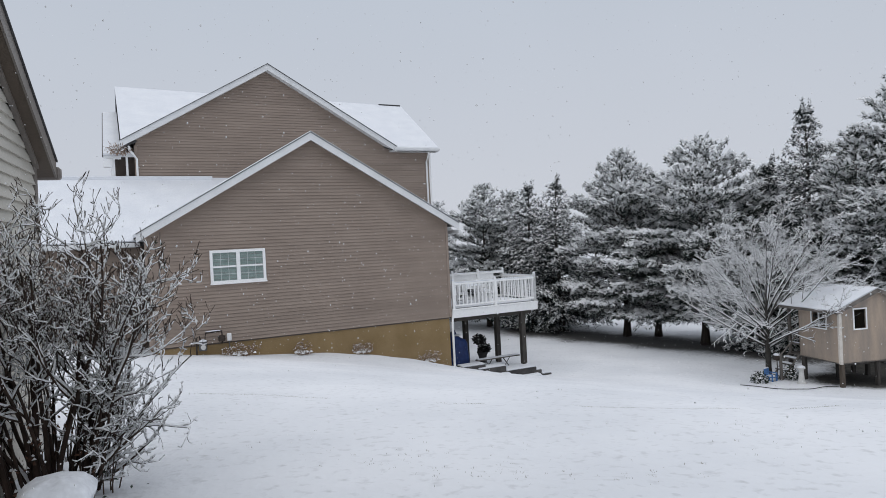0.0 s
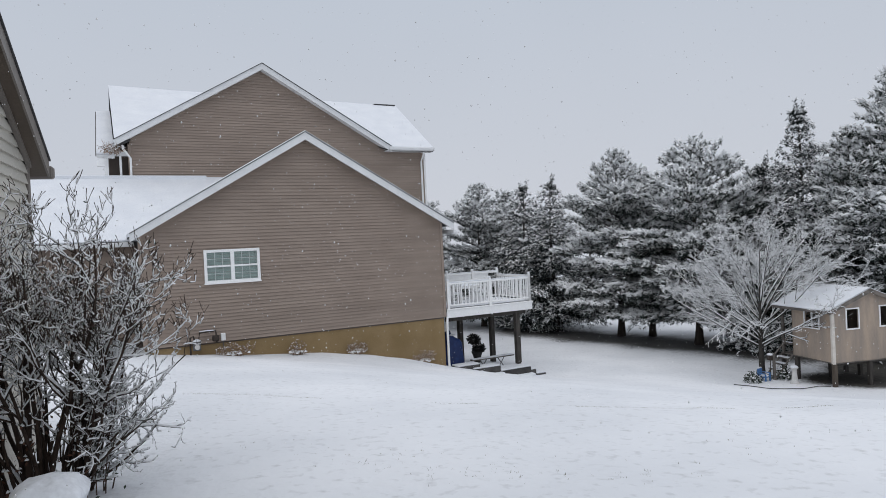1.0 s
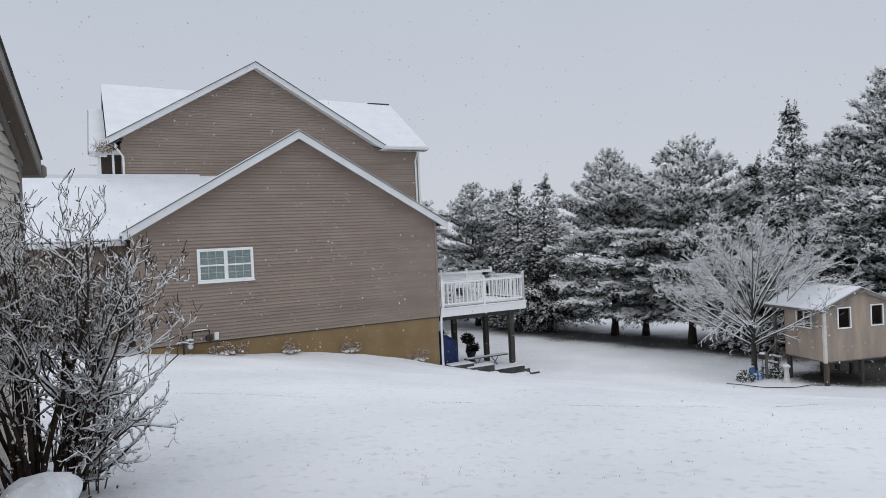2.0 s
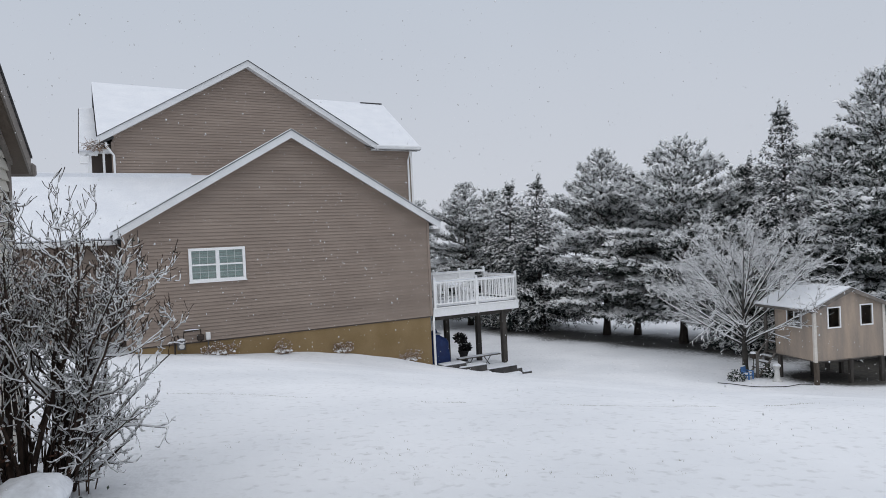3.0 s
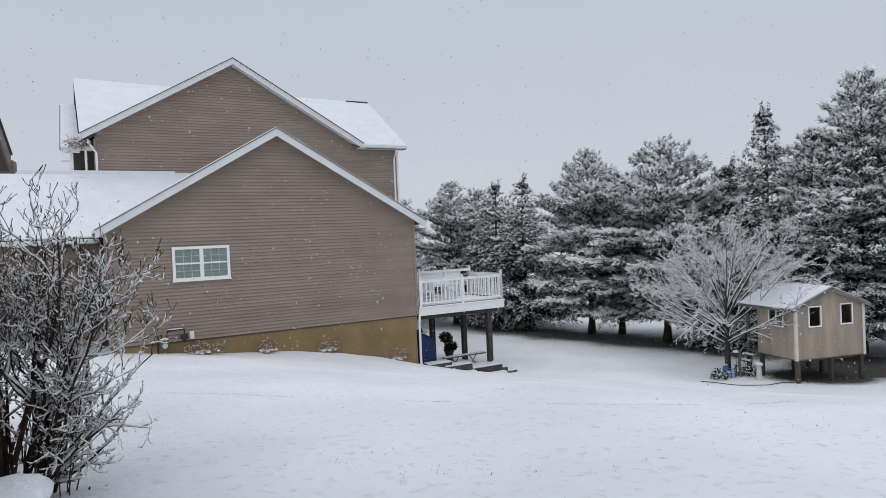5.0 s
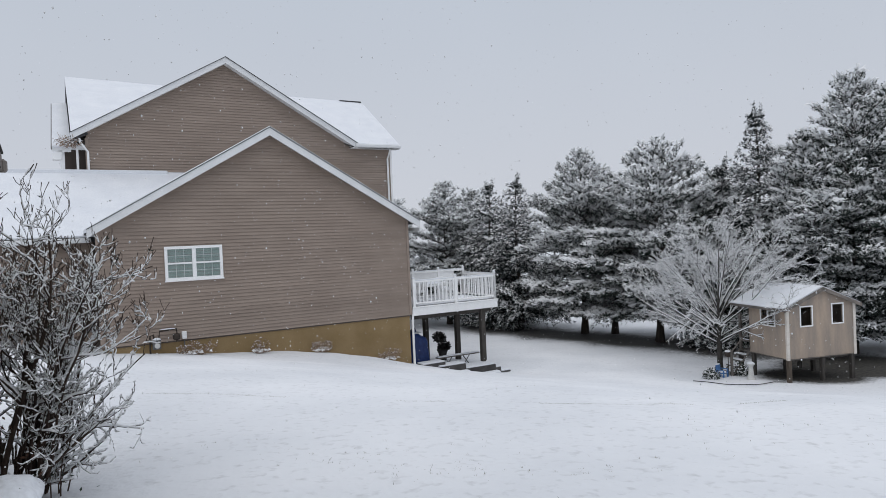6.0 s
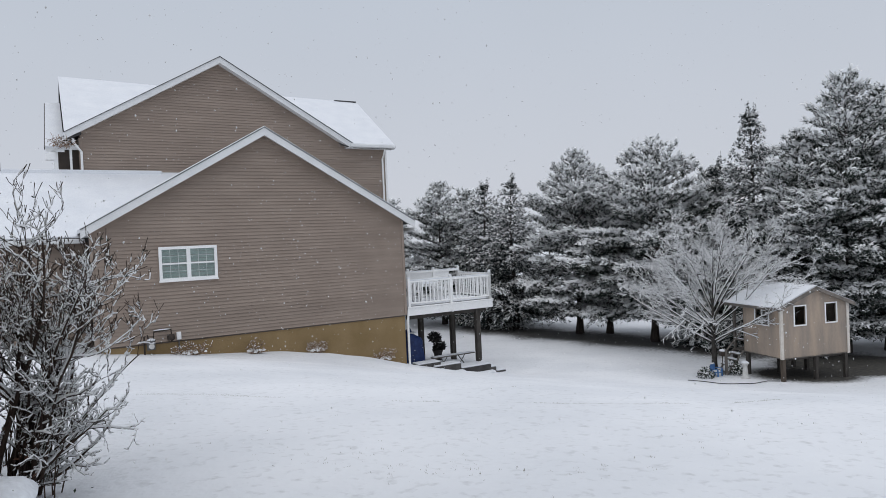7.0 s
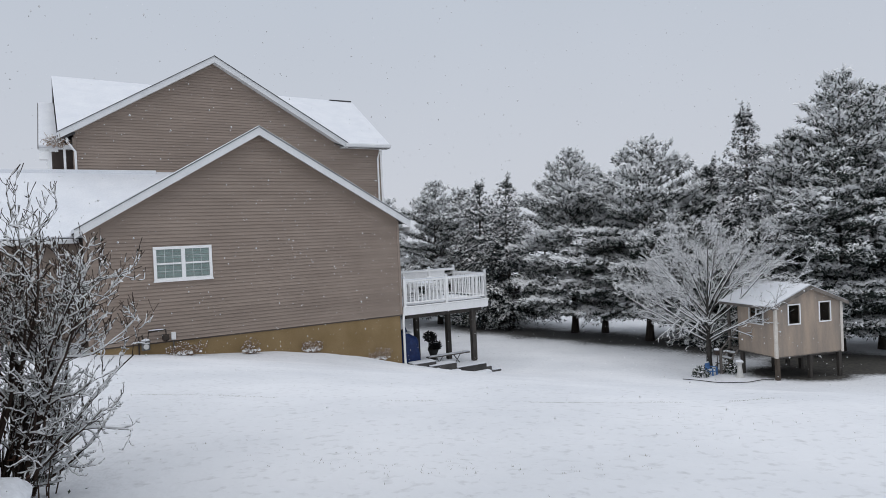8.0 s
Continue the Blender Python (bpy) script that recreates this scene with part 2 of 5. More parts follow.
def snow_ground_material():
    m = bpy.data.materials.new("lawn_snow")
    m.use_nodes = True
    nt = m.node_tree
    k = nt.links.new
    b = nt.nodes["Principled BSDF"]
    b.inputs["Roughness"].default_value = 0.8
    b.inputs["Specular IOR Level"].default_value = 0.2
    tc = nt.nodes.new("ShaderNodeTexCoord")
    sep = nt.nodes.new("ShaderNodeSeparateXYZ")
    k(tc.outputs["Object"], sep.inputs[0])
    big = nt.nodes.new("ShaderNodeTexNoise")
    big.inputs["Scale"].default_value, big.inputs["Detail"].default_value = 0.35, 6
    k(tc.outputs["Object"], big.inputs["Vector"])
    fine = nt.nodes.new("ShaderNodeTexNoise")
    fine.inputs["Scale"].default_value, fine.inputs["Detail"].default_value = 9, 6
    k(tc.outputs["Object"], fine.inputs["Vector"])
    snow = nt.nodes.new("ShaderNodeValToRGB")
    snow.color_ramp.elements[0].position, snow.color_ramp.elements[1].position = 0.35, 0.65
    snow.color_ramp.elements[0].color, snow.color_ramp.elements[1].color = (0.70, 0.715, 0.74, 1), (0.80, 0.81, 0.83, 1)
    k(big.outputs[0], snow.inputs[0])
    # thin places where the turf shows through
    thin = nt.nodes.new("ShaderNodeValToRGB")
    thin.color_ramp.elements[0].position, thin.color_ramp.elements[1].position = 0.56, 0.86
    thin.color_ramp.elements[0].color, thin.color_ramp.elements[1].color = (0, 0, 0, 1), (0.34, 0.34, 0.34, 1)
    k(fine.outputs[0], thin.inputs[0])
    turf = nt.nodes.new("ShaderNodeValToRGB")
    turf.color_ramp.elements[0].color, turf.color_ramp.elements[1].color = (0.015, 0.013, 0.010, 1), (0.066, 0.058, 0.043, 1)
    turf.color_ramp.elements[0].position, turf.color_ramp.elements[1].position = 0.35, 0.7
    k(fine.outputs[0], turf.inputs[0])
    # bare, needle-littered strip under the row of conifers (an ellipse in plan with a ragged rim)
    def math(op, a, c):
        n = nt.nodes.new("ShaderNodeMath")
        n.operation = op
        for i, s in enumerate((a, c)):
            if isinstance(s, (int, float)):
                n.inputs[i].default_value = s
            else:
                k(s, n.inputs[i])
        return n.outputs[0]
    # strip axis runs from (3, 40.5) to (22, 24.5)
    ax, ay, bx, by = STRIP
    ln = hypot(bx - ax, by - ay)
    dx, dy = (bx - ax) / ln, (by - ay) / ln
    px, py = math("SUBTRACT", sep.outputs["X"], ax), math("SUBTRACT", sep.outputs["Y"], ay)
    along = math("ADD", math("MULTIPLY", px, dx), math("MULTIPLY", py, dy))
    side = math("SUBTRACT", math("MULTIPLY", px, -dy), math("MULTIPLY", py, -dx))
    rag = math("MULTIPLY", math("SUBTRACT", big.outputs[0], 0.5), 3.0)
    rag2 = math("MULTIPLY", math("SUBTRACT", fine.outputs[0], 0.5), 2.2)
    dist = math("ADD", math("ADD", math("ABSOLUTE", side, 0.0), rag), rag2)
    endd = math("SUBTRACT", math("ABSOLUTE", math("SUBTRACT", along, ln / 2), 0.0), ln / 2)
    dist = math("MAXIMUM", dist, math("ADD", math("ADD", endd, STRIP_W), rag))
    mr = nt.nodes.new("ShaderNodeMapRange")
    mr.interpolation_type = "SMOOTHSTEP"
    mr.inputs["From Min"].default_value, mr.inputs["From Max"].default_value = STRIP_W - 1.3, STRIP_W + 0.5
    mr.inputs["To Min"].default_value, mr.inputs["To Max"].default_value = 0.90, 0.0
    k(dist, mr.inputs["Value"])
    # bare earth under and behind the raised playhouse
    bare = mr.outputs[0]
    for ex, ey, er in ((14.45, 22.75, 1.95), (17.3, 24.2, 3.0)):
        qx, qy = math("SUBTRACT", sep.outputs["X"], ex), math("SUBTRACT", sep.outputs["Y"], ey)
        rr = math("SQRT", math("ADD", math("MULTIPLY", qx, qx), math("MULTIPLY", math("MULTIPLY", qy, qy), 1.3)), 0.0)
        mr2 = nt.nodes.new("ShaderNodeMapRange")
        mr2.inputs["From Min"].default_value, mr2.inputs["From Max"].default_value = er - 0.4, er + 0.3
        mr2.inputs["To Min"].default_value, mr2.inputs["To Max"].default_value = 0.95, 0.0
        k(math("ADD", rr, math("MULTIPLY", rag2, 0.4)), mr2.inputs["Value"])
        bare = math("MAXIMUM", bare, mr2.outputs[0])
    bare = math("MAXIMUM", bare, thin.outputs[0])
    mix = nt.nodes.new("ShaderNodeMix")
    mix.data_type = "RGBA"
    k(bare, mix.inputs["Factor"])
    k(snow.outputs[0], mix.inputs["A"])
    k(turf.outputs[0], mix.inputs["B"])
    k(mix.outputs["Result"], b.inputs["Base Color"])
    bp = nt.nodes.new("ShaderNodeBump")
    bp.inputs["Strength"].default_value, bp.inputs["Distance"].default_value = 0.35, 0.05
    k(fine.outputs[0], bp.inputs["Height"])
    k(bp.outputs[0], b.inputs["Normal"])
    return m


STRIP = (4.0, 41.8, 18.6, 24.2)
STRIP_W = 2.2


def spread(lo, hi, near_lo, near_hi, step, grow=1.35):
    """Grid lines, even near by and ever wider apart towards the horizon."""
    g = list(np.arange(near_lo, near_hi + 1e-6, step))
    d, v = step, near_hi
    while v < hi:
        d *= grow
        v += d
        g.append(min(v, hi))
    d, v, left = step, near_lo, []
    while v > lo:
        d *= grow
        v -= d
        left.append(max(v, lo))
    return left[::-1] + g


def build_ground():
    xs = spread(-600, 600, -14, 26, 0.2)
    ys = spread(-600, 1200, 2, 44, 0.2)
    verts = [(x, y, ground_z(x, y)) for y in ys for x in xs]
    w = len(xs)
    faces = [(j * w + i, j * w + i + 1, (j + 1) * w + i + 1, (j + 1) * w + i) for j in range(len(ys) - 1) for i in range(w - 1)]
    ob = new("ground", raw_mesh("ground", verts, faces, snow_ground_material(), smooth=True))
    tagged(ob, "sloping lawn under a thin layer of fresh snow", "ground", kind="structure")


build_ground()

# ------------------------------------------------------------------ the neighbouring house
# Local frame: x runs along the gable wall, y away into the depth, z from eye level.
HOUSE_M = pose(0.16, 25.0, 0, 0, 0, 27.0)
SLOPE = 0.586
LAP = 0.112
house = thing("house", HOUSE_M, "large taupe-sided house with snow-covered gable roofs", "house")


def siding(parent, left, right, z0, z1, y, mat, ends, lap=LAP, name="siding_board"):
    """Lapped boards, each one a thin wedge with its lower edge standing proud."""
    z = z0
    while z < z1 - 0.02:
        zt = min(z + lap, z1)
        a0, b0 = ends(z)
        a1, b1 = ends(zt)
        if b0 - a0 < 0.05:
            break
        if b1 < a1:
            a1 = b1 = (a1 + b1) / 2
        bm = bmesh.new()
        zs = zt + 0.006
        f0, f1 = -0.034, -0.004
        q = [bm.verts.new(p) for p in ((a0, y + f0, z), (b0, y + f0, z), (b1, y + f1, zs), (a1, y + f1, zs),
                                       (a0, y, z), (b0, y, z), (b1, y, zs), (a1, y, zs))]
        for fc in ((0, 1, 2, 3), (5, 4, 7, 6), (1, 0, 4, 5), (2, 1, 5, 6), (3, 2, 6, 7), (0, 3, 7, 4)):
            bm.faces.new([q[i] for i in fc])
        part(name, bm, mat, parent)
        z = zt


def gable_poly(left, right, base, eave, apex_u, apex_z):
    return [(left, base), (right, base), (right, eave), (apex_u, apex_z), (left, eave)]


def roof_pair(parent, apex_u, apex_z, half, y0, y1, thick=0.2):
    """Two snow-laden slopes of a gable roof whose ridge runs into the depth."""
    for s in (-1, 1):
        e = (apex_u + s * half, apex_z - SLOPE * half)
        bm = bmesh.new()
        prism(bm, [(apex_u, apex_z - 0.10), (apex_u, apex_z - 0.24), (e[0], e[1] - 0.24), (e[0], e[1] - 0.10)], y0 + 0.02, y1)
        part("roof_deck", bm, M_SHINGLE, parent)
        # snow blanket with soft uneven surface
        nx, ny = 24, 26
        verts, faces = [], []
        for j in range(ny + 1):
            yy = y0 - 0.015 + (y1 - y0) * j / ny
            for i in range(nx + 1):
                t = i / nx
                hgt = 0.045 * min(1.0, 5 * (1 - t) + 0.35) * min(1, 6 * j / ny + 0.45)
                u = apex_u + s * half * t * 1.004
                bump = 0.012 * noise.noise(Vector((u * 1.1, yy * 1.1, 7)))
                rnd = -0.03 * exp(-(t * half / 0.25) ** 2)
                verts.append((u, yy, apex_z - SLOPE * half * t - 0.10 + hgt + bump + rnd))
        for j in range(ny):
            for i in range(nx):
                a = j * (nx + 1) + i
                faces.append((a, a + 1, a + nx + 2, a + nx + 1) if s > 0 else (a + 1, a, a + nx + 1, a + nx + 2))
        base = len(verts)
        verts += [(x, y, z - 0.12) for x, y, z in verts]
        rim = [j * (nx + 1) for j in range(ny + 1)]
        edges = [[i for i in range(nx + 1)], [j * (nx + 1) + nx for j in range(ny + 1)],
                 [ny * (nx + 1) + i for i in range(nx, -1, -1)], rim[::-1]]
        for e2 in edges:
            for a, b in zip(e2, e2[1:]):
                faces.append((a, b, b + base, a + base))
        part("roof_snow", raw_mesh("roof_snow", verts, faces, M_SNOW, smooth=False), M_SNOW, parent, "blanket of fresh snow")


def rake(parent, apex_u, apex_z, half, y, drop=0.27, mat=None):
    """Bargeboards along both slopes of a gable, mitred at the ridge."""
    for s in (-1, 1):
        e = apex_u + s * half
        ez = apex_z - SLOPE * half
        bm = prism(bmesh.new(), [(apex_u, apex_z - 0.09), (apex_u, apex_z - 0.09 - drop), (e, ez - 0.09 - drop), (e, ez - 0.09)], y - 0.03, y)
        part("bargeboard", bm, mat or M_FASCIA, parent)


# --- one-storey wing with the gable wall
W_L, W_R, W_BASE, W_EAVE, W_APEX, W_AZ = -10.46, -0.03, -2.87, 0.42, -5.20, 4.06
W_HALF = 5.54
bm = prism(bmesh.new(), gable_poly(W_L + 0.02, W_R - 0.02, W_BASE - 0.05, 0.66, W_APEX, 3.70), 0.012, 6.0)
wall1 = part("wall", bm, M_BACKING_AND_SHADE, house, "gable wall in lapped taupe siding")


def ends1(z):
    u = (3.78 - z) / SLOPE
    return max(W_L, W_APEX - u), min(W_R, W_APEX + u)


siding(wall1, W_L, W_R, W_BASE, 3.74, 0.0, M_SIDING, ends1)
part("foundation", box((W_L + 0.05, 0.03, -5.6), (W_R - 0.03, 6.0, W_BASE + 0.02)), M_FOUNDATION, house, "tan painted concrete foundation")
for cx in (W_L, W_R):
    part("corner_post", box((cx - 0.05, -0.045, W_BASE), (cx + 0.05, 0.06, W_EAVE + 0.28), 0.008), M_SIDING, house)
roof_pair(house, W_APEX, W_AZ, W_HALF, -0.36, 6.0)
rake(house, W_APEX, W_AZ, W_HALF, -0.36, 0.29)
for s in (-1, 1):
    e, ez = W_APEX + s * W_HALF, W_AZ - SLOPE * W_HALF
    bm = prism(bmesh.new(), [(W_APEX, W_AZ - 0.105), (W_APEX, W_AZ - 0.125), (e, ez - 0.125), (e, ez - 0.105)], -0.412, -0.38)
    part("drip_edge", bm, M_SHINGLE, house, "dark shingle edge")
    bm = bmesh.new()
    prev = None
    for k in range(41):
        t = k / 40
        u, z = W_APEX + s * W_HALF * t, W_AZ - SLOPE * W_HALF * t - 0.10
        thick = 0.035 + 0.02 * noise.noise(Vector((u * 1.7, s, 3))) if s > 0 or t < 0.55 else 0.004
        ring = [bm.verts.new((u, y, z + dz)) for y, dz in ((-0.40, 0.0), (-0.415, thick * 0.6), (-0.37, thick), (-0.30, thick))]
        if prev:
            for a in range(3):
                bm.faces.new((prev[a], prev[a + 1], ring[a + 1], ring[a]))
        prev = ring
    part("rake_snow", bm, M_SNOW, house, "lip of snow along the bargeboard")
for s in (-1, 1):
    # boxed soffit under the overhang
    e = W_APEX + s * W_HALF
    bm = prism(bmesh.new(), [(W_APEX, W_AZ - 0.25), (W_APEX, W_AZ - 0.28), (e, W_AZ - SLOPE * W_HALF - 0.28), (e, W_AZ - SLOPE * W_HALF - 0.25)], -0.36, 0.0)
    part("soffit", bm, M_FASCIA, house)
part("gutter", box((W_APEX + W_HALF - 0.02, -0.36, 0.30), (W_APEX + W_HALF + 0.10, 6.0, 0.44), 0.02), M_FASCIA, house, "white gutter")

# --- cross roof and recessed wall
cy0, cy1 = 1.4, 6.0
cz0, cz1 = 0.55, 3.11
bm = bmesh.new()
slab(bm, [(-22, cy0, cz0), (W_APEX - 1.3, cy0, cz0), (W_APEX - 1.3, cy1, cz1), (-22, cy1, cz1)], 0.05)
part("roof_snow", bm, M_SNOW, house, "blanket of fresh snow")
part("roof_deck", slab(bmesh.new(), [(-22, cy0 + 0.02, cz0 - 0.06), (-10.4, cy0 + 0.02, cz0 - 0.06), (-10.4, cy1, cz1 - 0.06), (-22, cy1, cz1 - 0.06)], 0.14), M_SHINGLE, house)
part("ridge_snow", box((-22, cy1 - 0.20, cz1 - 0.14), (-7.58, cy1 - 0.02, cz1 + 0.035), 0.02), M_SNOW, house, "snow heaped against the upper wall")
part("gutter", box((-22, cy0 - 0.10, cz0 - 0.22), (W_L - 0.1, cy0 + 0.04, cz0 - 0.07), 0.02), M_FASCIA, house)
wall3 = part("wall", box((-22, 1.82, -5.0), (W_L, 6.0, cz0 - 0.1)), M_BACKING_AND_SHADE, house)
siding(wall3, -22, W_L, W_BASE, cz0 - 0.12, 1.80, M_SIDING, lambda z: (-22, W_L - 0.05))

# --- two-storey block behind
D2 = 6.0
B_L, B_R, B_EAVE = -10.36, 2.36, 4.36
A2, AZ2, H2 = -5.175, 7.915, 5.70
wall2 = part("wall", box((B_L, D2 + 0.012, -3.2), (B_R, 16.4, B_EAVE)), M_BACKING_AND_SHADE, house, "two-storey wall in lapped taupe siding")
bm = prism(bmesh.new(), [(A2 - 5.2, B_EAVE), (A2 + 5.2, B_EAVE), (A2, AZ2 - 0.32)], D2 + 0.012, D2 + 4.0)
part("gable", bm, M_BACKING_AND_SHADE, house)


def ends2(z):
    u = (AZ2 - 0.20 - z) / SLOPE
    if z < B_EAVE + 0.05:
        return B_L, B_R
    return max(B_L, A2 - u), min(B_R, A2 + u)


siding(wall2, B_L, B_R, 0.3, AZ2 - 0.26, D2, M_SIDING, ends2)
for cx in (B_L, B_R):
    part("corner_post", box((cx - 0.05, D2 - 0.05, 0.3), (cx + 0.05, D2 + 0.06, B_EAVE), 0.008), M_WHITE if cx > 0 else M_SIDING, house)
roof_pair(house, A2, AZ2, H2, D2 - 0.4, D2 + 5.3)
rake(house, A2, AZ2, H2, D2 - 0.4, 0.25)
for s in (-1, 1):
    e, ez = A2 + s * H2, AZ2 - SLOPE * H2
    bm = prism(bmesh.new(), [(A2, AZ2 - 0.065), (A2, AZ2 - 0.09), (e, ez - 0.09), (e, ez - 0.065)], D2 - 0.47, D2 - 0.38)
    part("drip_edge", bm, M_SHINGLE, house, "dark shingle edge")
for s in (-1, 1):
    e = A2 + s * H2
    bm = prism(bmesh.new(), [(A2, AZ2 - 0.28), (A2, AZ2 - 0.31), (e, AZ2 - SLOPE * H2 - 0.31), (e, AZ2 - SLOPE * H2 - 0.28)], D2 - 0.4, D2)
    part("soffit", bm, M_FASCIA, house)
# main roof with its ridge along the wall
RD, RZL, RZR = 11.2, 7.84, 7.64
EY = D2 - 0.4
RA, RB = (-10.87, RD, RZL), (3.30, RD, RZR)
RM = (A2, RD, 7.74)
ROOF_FIELDS = [[(0.45, EY, 4.49), (2.68, EY, 4.49), RB, RM], [(-10.87, EY, 4.49), (-10.70, EY, 4.49), RM, RA],
               [(-10.87, 16.8, 4.49), (2.95, 16.8, 4.49), RB, RA]]
for pts in ROOF_FIELDS:
    part("roof_snow", slab(bmesh.new(), pts, 0, Vector((0, 0, -0.06))), M_SNOW, house, "blanket of fresh snow")
    part("roof_deck", slab(bmesh.new(), [(x + (0.02 if x < 0 else -0.02), y, z - 0.065) for x, y, z in pts], 0, Vector((0, 0, -0.16))), M_SHINGLE, house)
for cx in (B_L, B_R - 0.03):
    part("gable_end", prism(bmesh.new(), [(D2 + 0.1, 4.2), (16.3, 4.2), (RD, RZR - 0.25)], 0, 0.02), M_BACKING_AND_SHADE, house).matrix_basis = \
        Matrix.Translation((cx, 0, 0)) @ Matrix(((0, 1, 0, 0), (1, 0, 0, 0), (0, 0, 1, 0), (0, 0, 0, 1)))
part("ridge_vent", box((2.0, RD - 0.10, RZR - 0.03), (3.24, RD + 0.10, RZR + 0.03), 0.004), M_SHINGLE, house, "dark ridge vent showing through the snow")
part("gutter", box((0.40, D2 - 0.52, 4.30), (2.70, D2 - 0.38, 4.46), 0.03), M_FASCIA, house, "white gutter")
part("soffit", box((0.3, D2 - 0.4, 4.28), (2.66, D2 + 0.02, 4.31)), M_FASCIA, house)


def downspout(parent, x, y, z_top, z_bot, out=0.35, side=0.0):
    bm = bmesh.new()
    tube(bm, [(x + side, y - out, z_top), (x + side, y - out, z_top - 0.12), (x, y - 0.07, z_top - 0.45), (x, y - 0.07, z_bot + 0.15), (x - 0.02, y - 0.12, z_bot)], 0.045, 6)
    return part("downspout", bm, M_WHITE, parent, "white downspout")


downspout(house, 2.17, D2, 4.30, 0.0)
downspout(house, B_L + 0.03, D2, 4.28, 1.0, 0.30, -0.26)
downspout(house, W_R + 0.06, 0.02, -2.70, -4.75, 0.0, 0.06)

# narrow side wing and porch beyond the far corner
SW = [(-11.50, 5.9, 4.02), (-10.88, 5.9, 4.02), (-10.88, 10.0, 6.42), (-11.42, 10.0, 6.42)]
part("roof_snow", slab(bmesh.new(), SW, 0, Vector((0, 0, -0.07))), M_SNOW, house)
part("eave_board", slab(bmesh.new(), [(x + (0.015 if x < -11 else 0), y + 0.02, z - 0.075) for x, y, z in SW], 0, Vector((0, 0, -0.14))), M_FASCIA, house)
part("gutter", slab(bmesh.new(), [(-11.53, 5.88, 3.97), (-11.50, 5.88, 3.97), (-11.42, 10.0, 6.38), (-11.45, 10.0, 6.38)], 0, Vector((0, 0, -0.10))), M_PIPE, house, "dark ragged roof edge")
part("eave_return", prism(bmesh.new(), [(-11.50, 3.52), (-11.22, 3.52), (-11.16, 3.92), (-11.50, 3.72)], 5.92, 6.3), M_WHITE, house, "white boxed eave return")
# dark backing colour on this wall stands in for the shade under the porch
part("wall", box((-11.08, 6.6, 0.0), (B_L - 0.02, 10.0, 4.0)), M_BACKING_AND_SHADE, house, "brown wall behind the porch, its shade put into the colour")
for x0, x1 in ((-11.24, -11.10), (-10.72, -10.64)):
    part("porch_column", box((x0, 6.02, 1.0), (x1, 6.16, 3.95), 0.01), M_WHITE, house)
part("porch_beam", box((-11.24, 6.0, 3.92), (B_L, 6.18, 4.10), 0.01), M_FASCIA, house)


# --- window
def window(parent, x0, z0, x1, z1, y, trim=0.09):
    root = part("window", box((x0 + 0.04, y - 0.012, z0 + 0.04), (x1 - 0.04, y + 0.004, z1 - 0.04)), M_CURTAIN, parent, "white twin double-hung window with pale curtains")
    bm = bmesh.new()
    for lo, hi in (((x0, z0), (x1, z0 + trim)), ((x0, z1 - trim), (x1, z1)), ((x0, z0 + trim), (x0 + trim, z1 - trim)), ((x1 - trim, z0 + trim), (x1, z1 - trim))):
        add_box(bm, (lo[0], y - 0.075, lo[1]), (hi[0], y + 0.0, hi[1]), 0.006)
    part("window_frame", bm, M_WHITE, root)
    xm = (x0 + x1) / 2
    part("mullion", box((xm - 0.06, y - 0.07, z0 + trim), (xm + 0.06, y, z1 - trim), 0.006), M_WHITE, root)
    zm = (z0 + z1) / 2
    for a, b in ((x0 + trim, xm - 0.06), (xm + 0.06, x1 - trim)):
        part("meeting_rail", box((a, y - 0.062, zm - 0.028), (b, y - 0.012, zm + 0.028), 0.005), M_WHITE, root)
        for lo, hi in ((z0 + trim, zm - 0.028), (zm + 0.028, z1 - trim)):
            part("pane", box((a, y - 0.040, lo), (b, y - 0.034, hi)), M_GLASS, root)
            for t in (1 / 3, 2 / 3):
                xx = a + (b - a) * t
                part("muntin", box((xx - 0.008, y - 0.033, lo), (xx + 0.008, y - 0.026, hi)), M_WHITE, root)
            zz = (lo + hi) / 2
            part("muntin", box((a, y - 0.033, zz - 0.008), (b, y - 0.026, zz + 0.008)), M_WHITE, root)
    part("window_sill", box((x0 - 0.02, y - 0.10, z0 - 0.03), (x1 + 0.02, y, z0 + 0.01), 0.006), M_WHITE, root)


window(house, -8.62, -0.98, -6.86, 0.10, -0.02)


# ------------------------------------------------------------------ gas meter, flower clumps along the wall
def local(u, d, z):
    return HOUSE_M @ Vector((u, d, z))


def ground_at(u, d):
    p = local(u, d, 0)
    return ground_z(p.x, p.y)


meter = thing("gas_meter", HOUSE_M @ pose(-8.98, -0.2, ground_at(-8.98, -0.2) - 0.02), "grey gas meter with iron pipes against the siding", "gas meter")
bm = tube(bmesh.new(), [(0.0, 0, 0.18), (0.0, 0, 0.48)], 0.13, 12)
part("meter_body", bm, M_METER, meter)
part("dial", tube(bmesh.new(), [(0, -0.135, 0.30), (0, -0.155, 0.30)], 0.085, 14), M_STATUE, meter, "pale round dial")
part("pipe", tube(bmesh.new(), [(-0.2, 0, 0.0), (-0.2, 0, 0.62), (-0.1, 0, 0.66), (-0.06, 0, 0.46)], 0.03, 6), M_PIPE, meter)
part("pipe", tube(bmesh.new(), [(0.06, 0, 0.46), (0.1, 0, 0.75), (0.62, 0, 0.78), (0.64, 0, 0.40), (0.64, 0.14, 0.36)], 0.03, 6), M_PIPE, meter)
part("regulator", box((0.50, -0.07, 0.42), (0.72, 0.09, 0.62), 0.03), M_PIPE, meter)
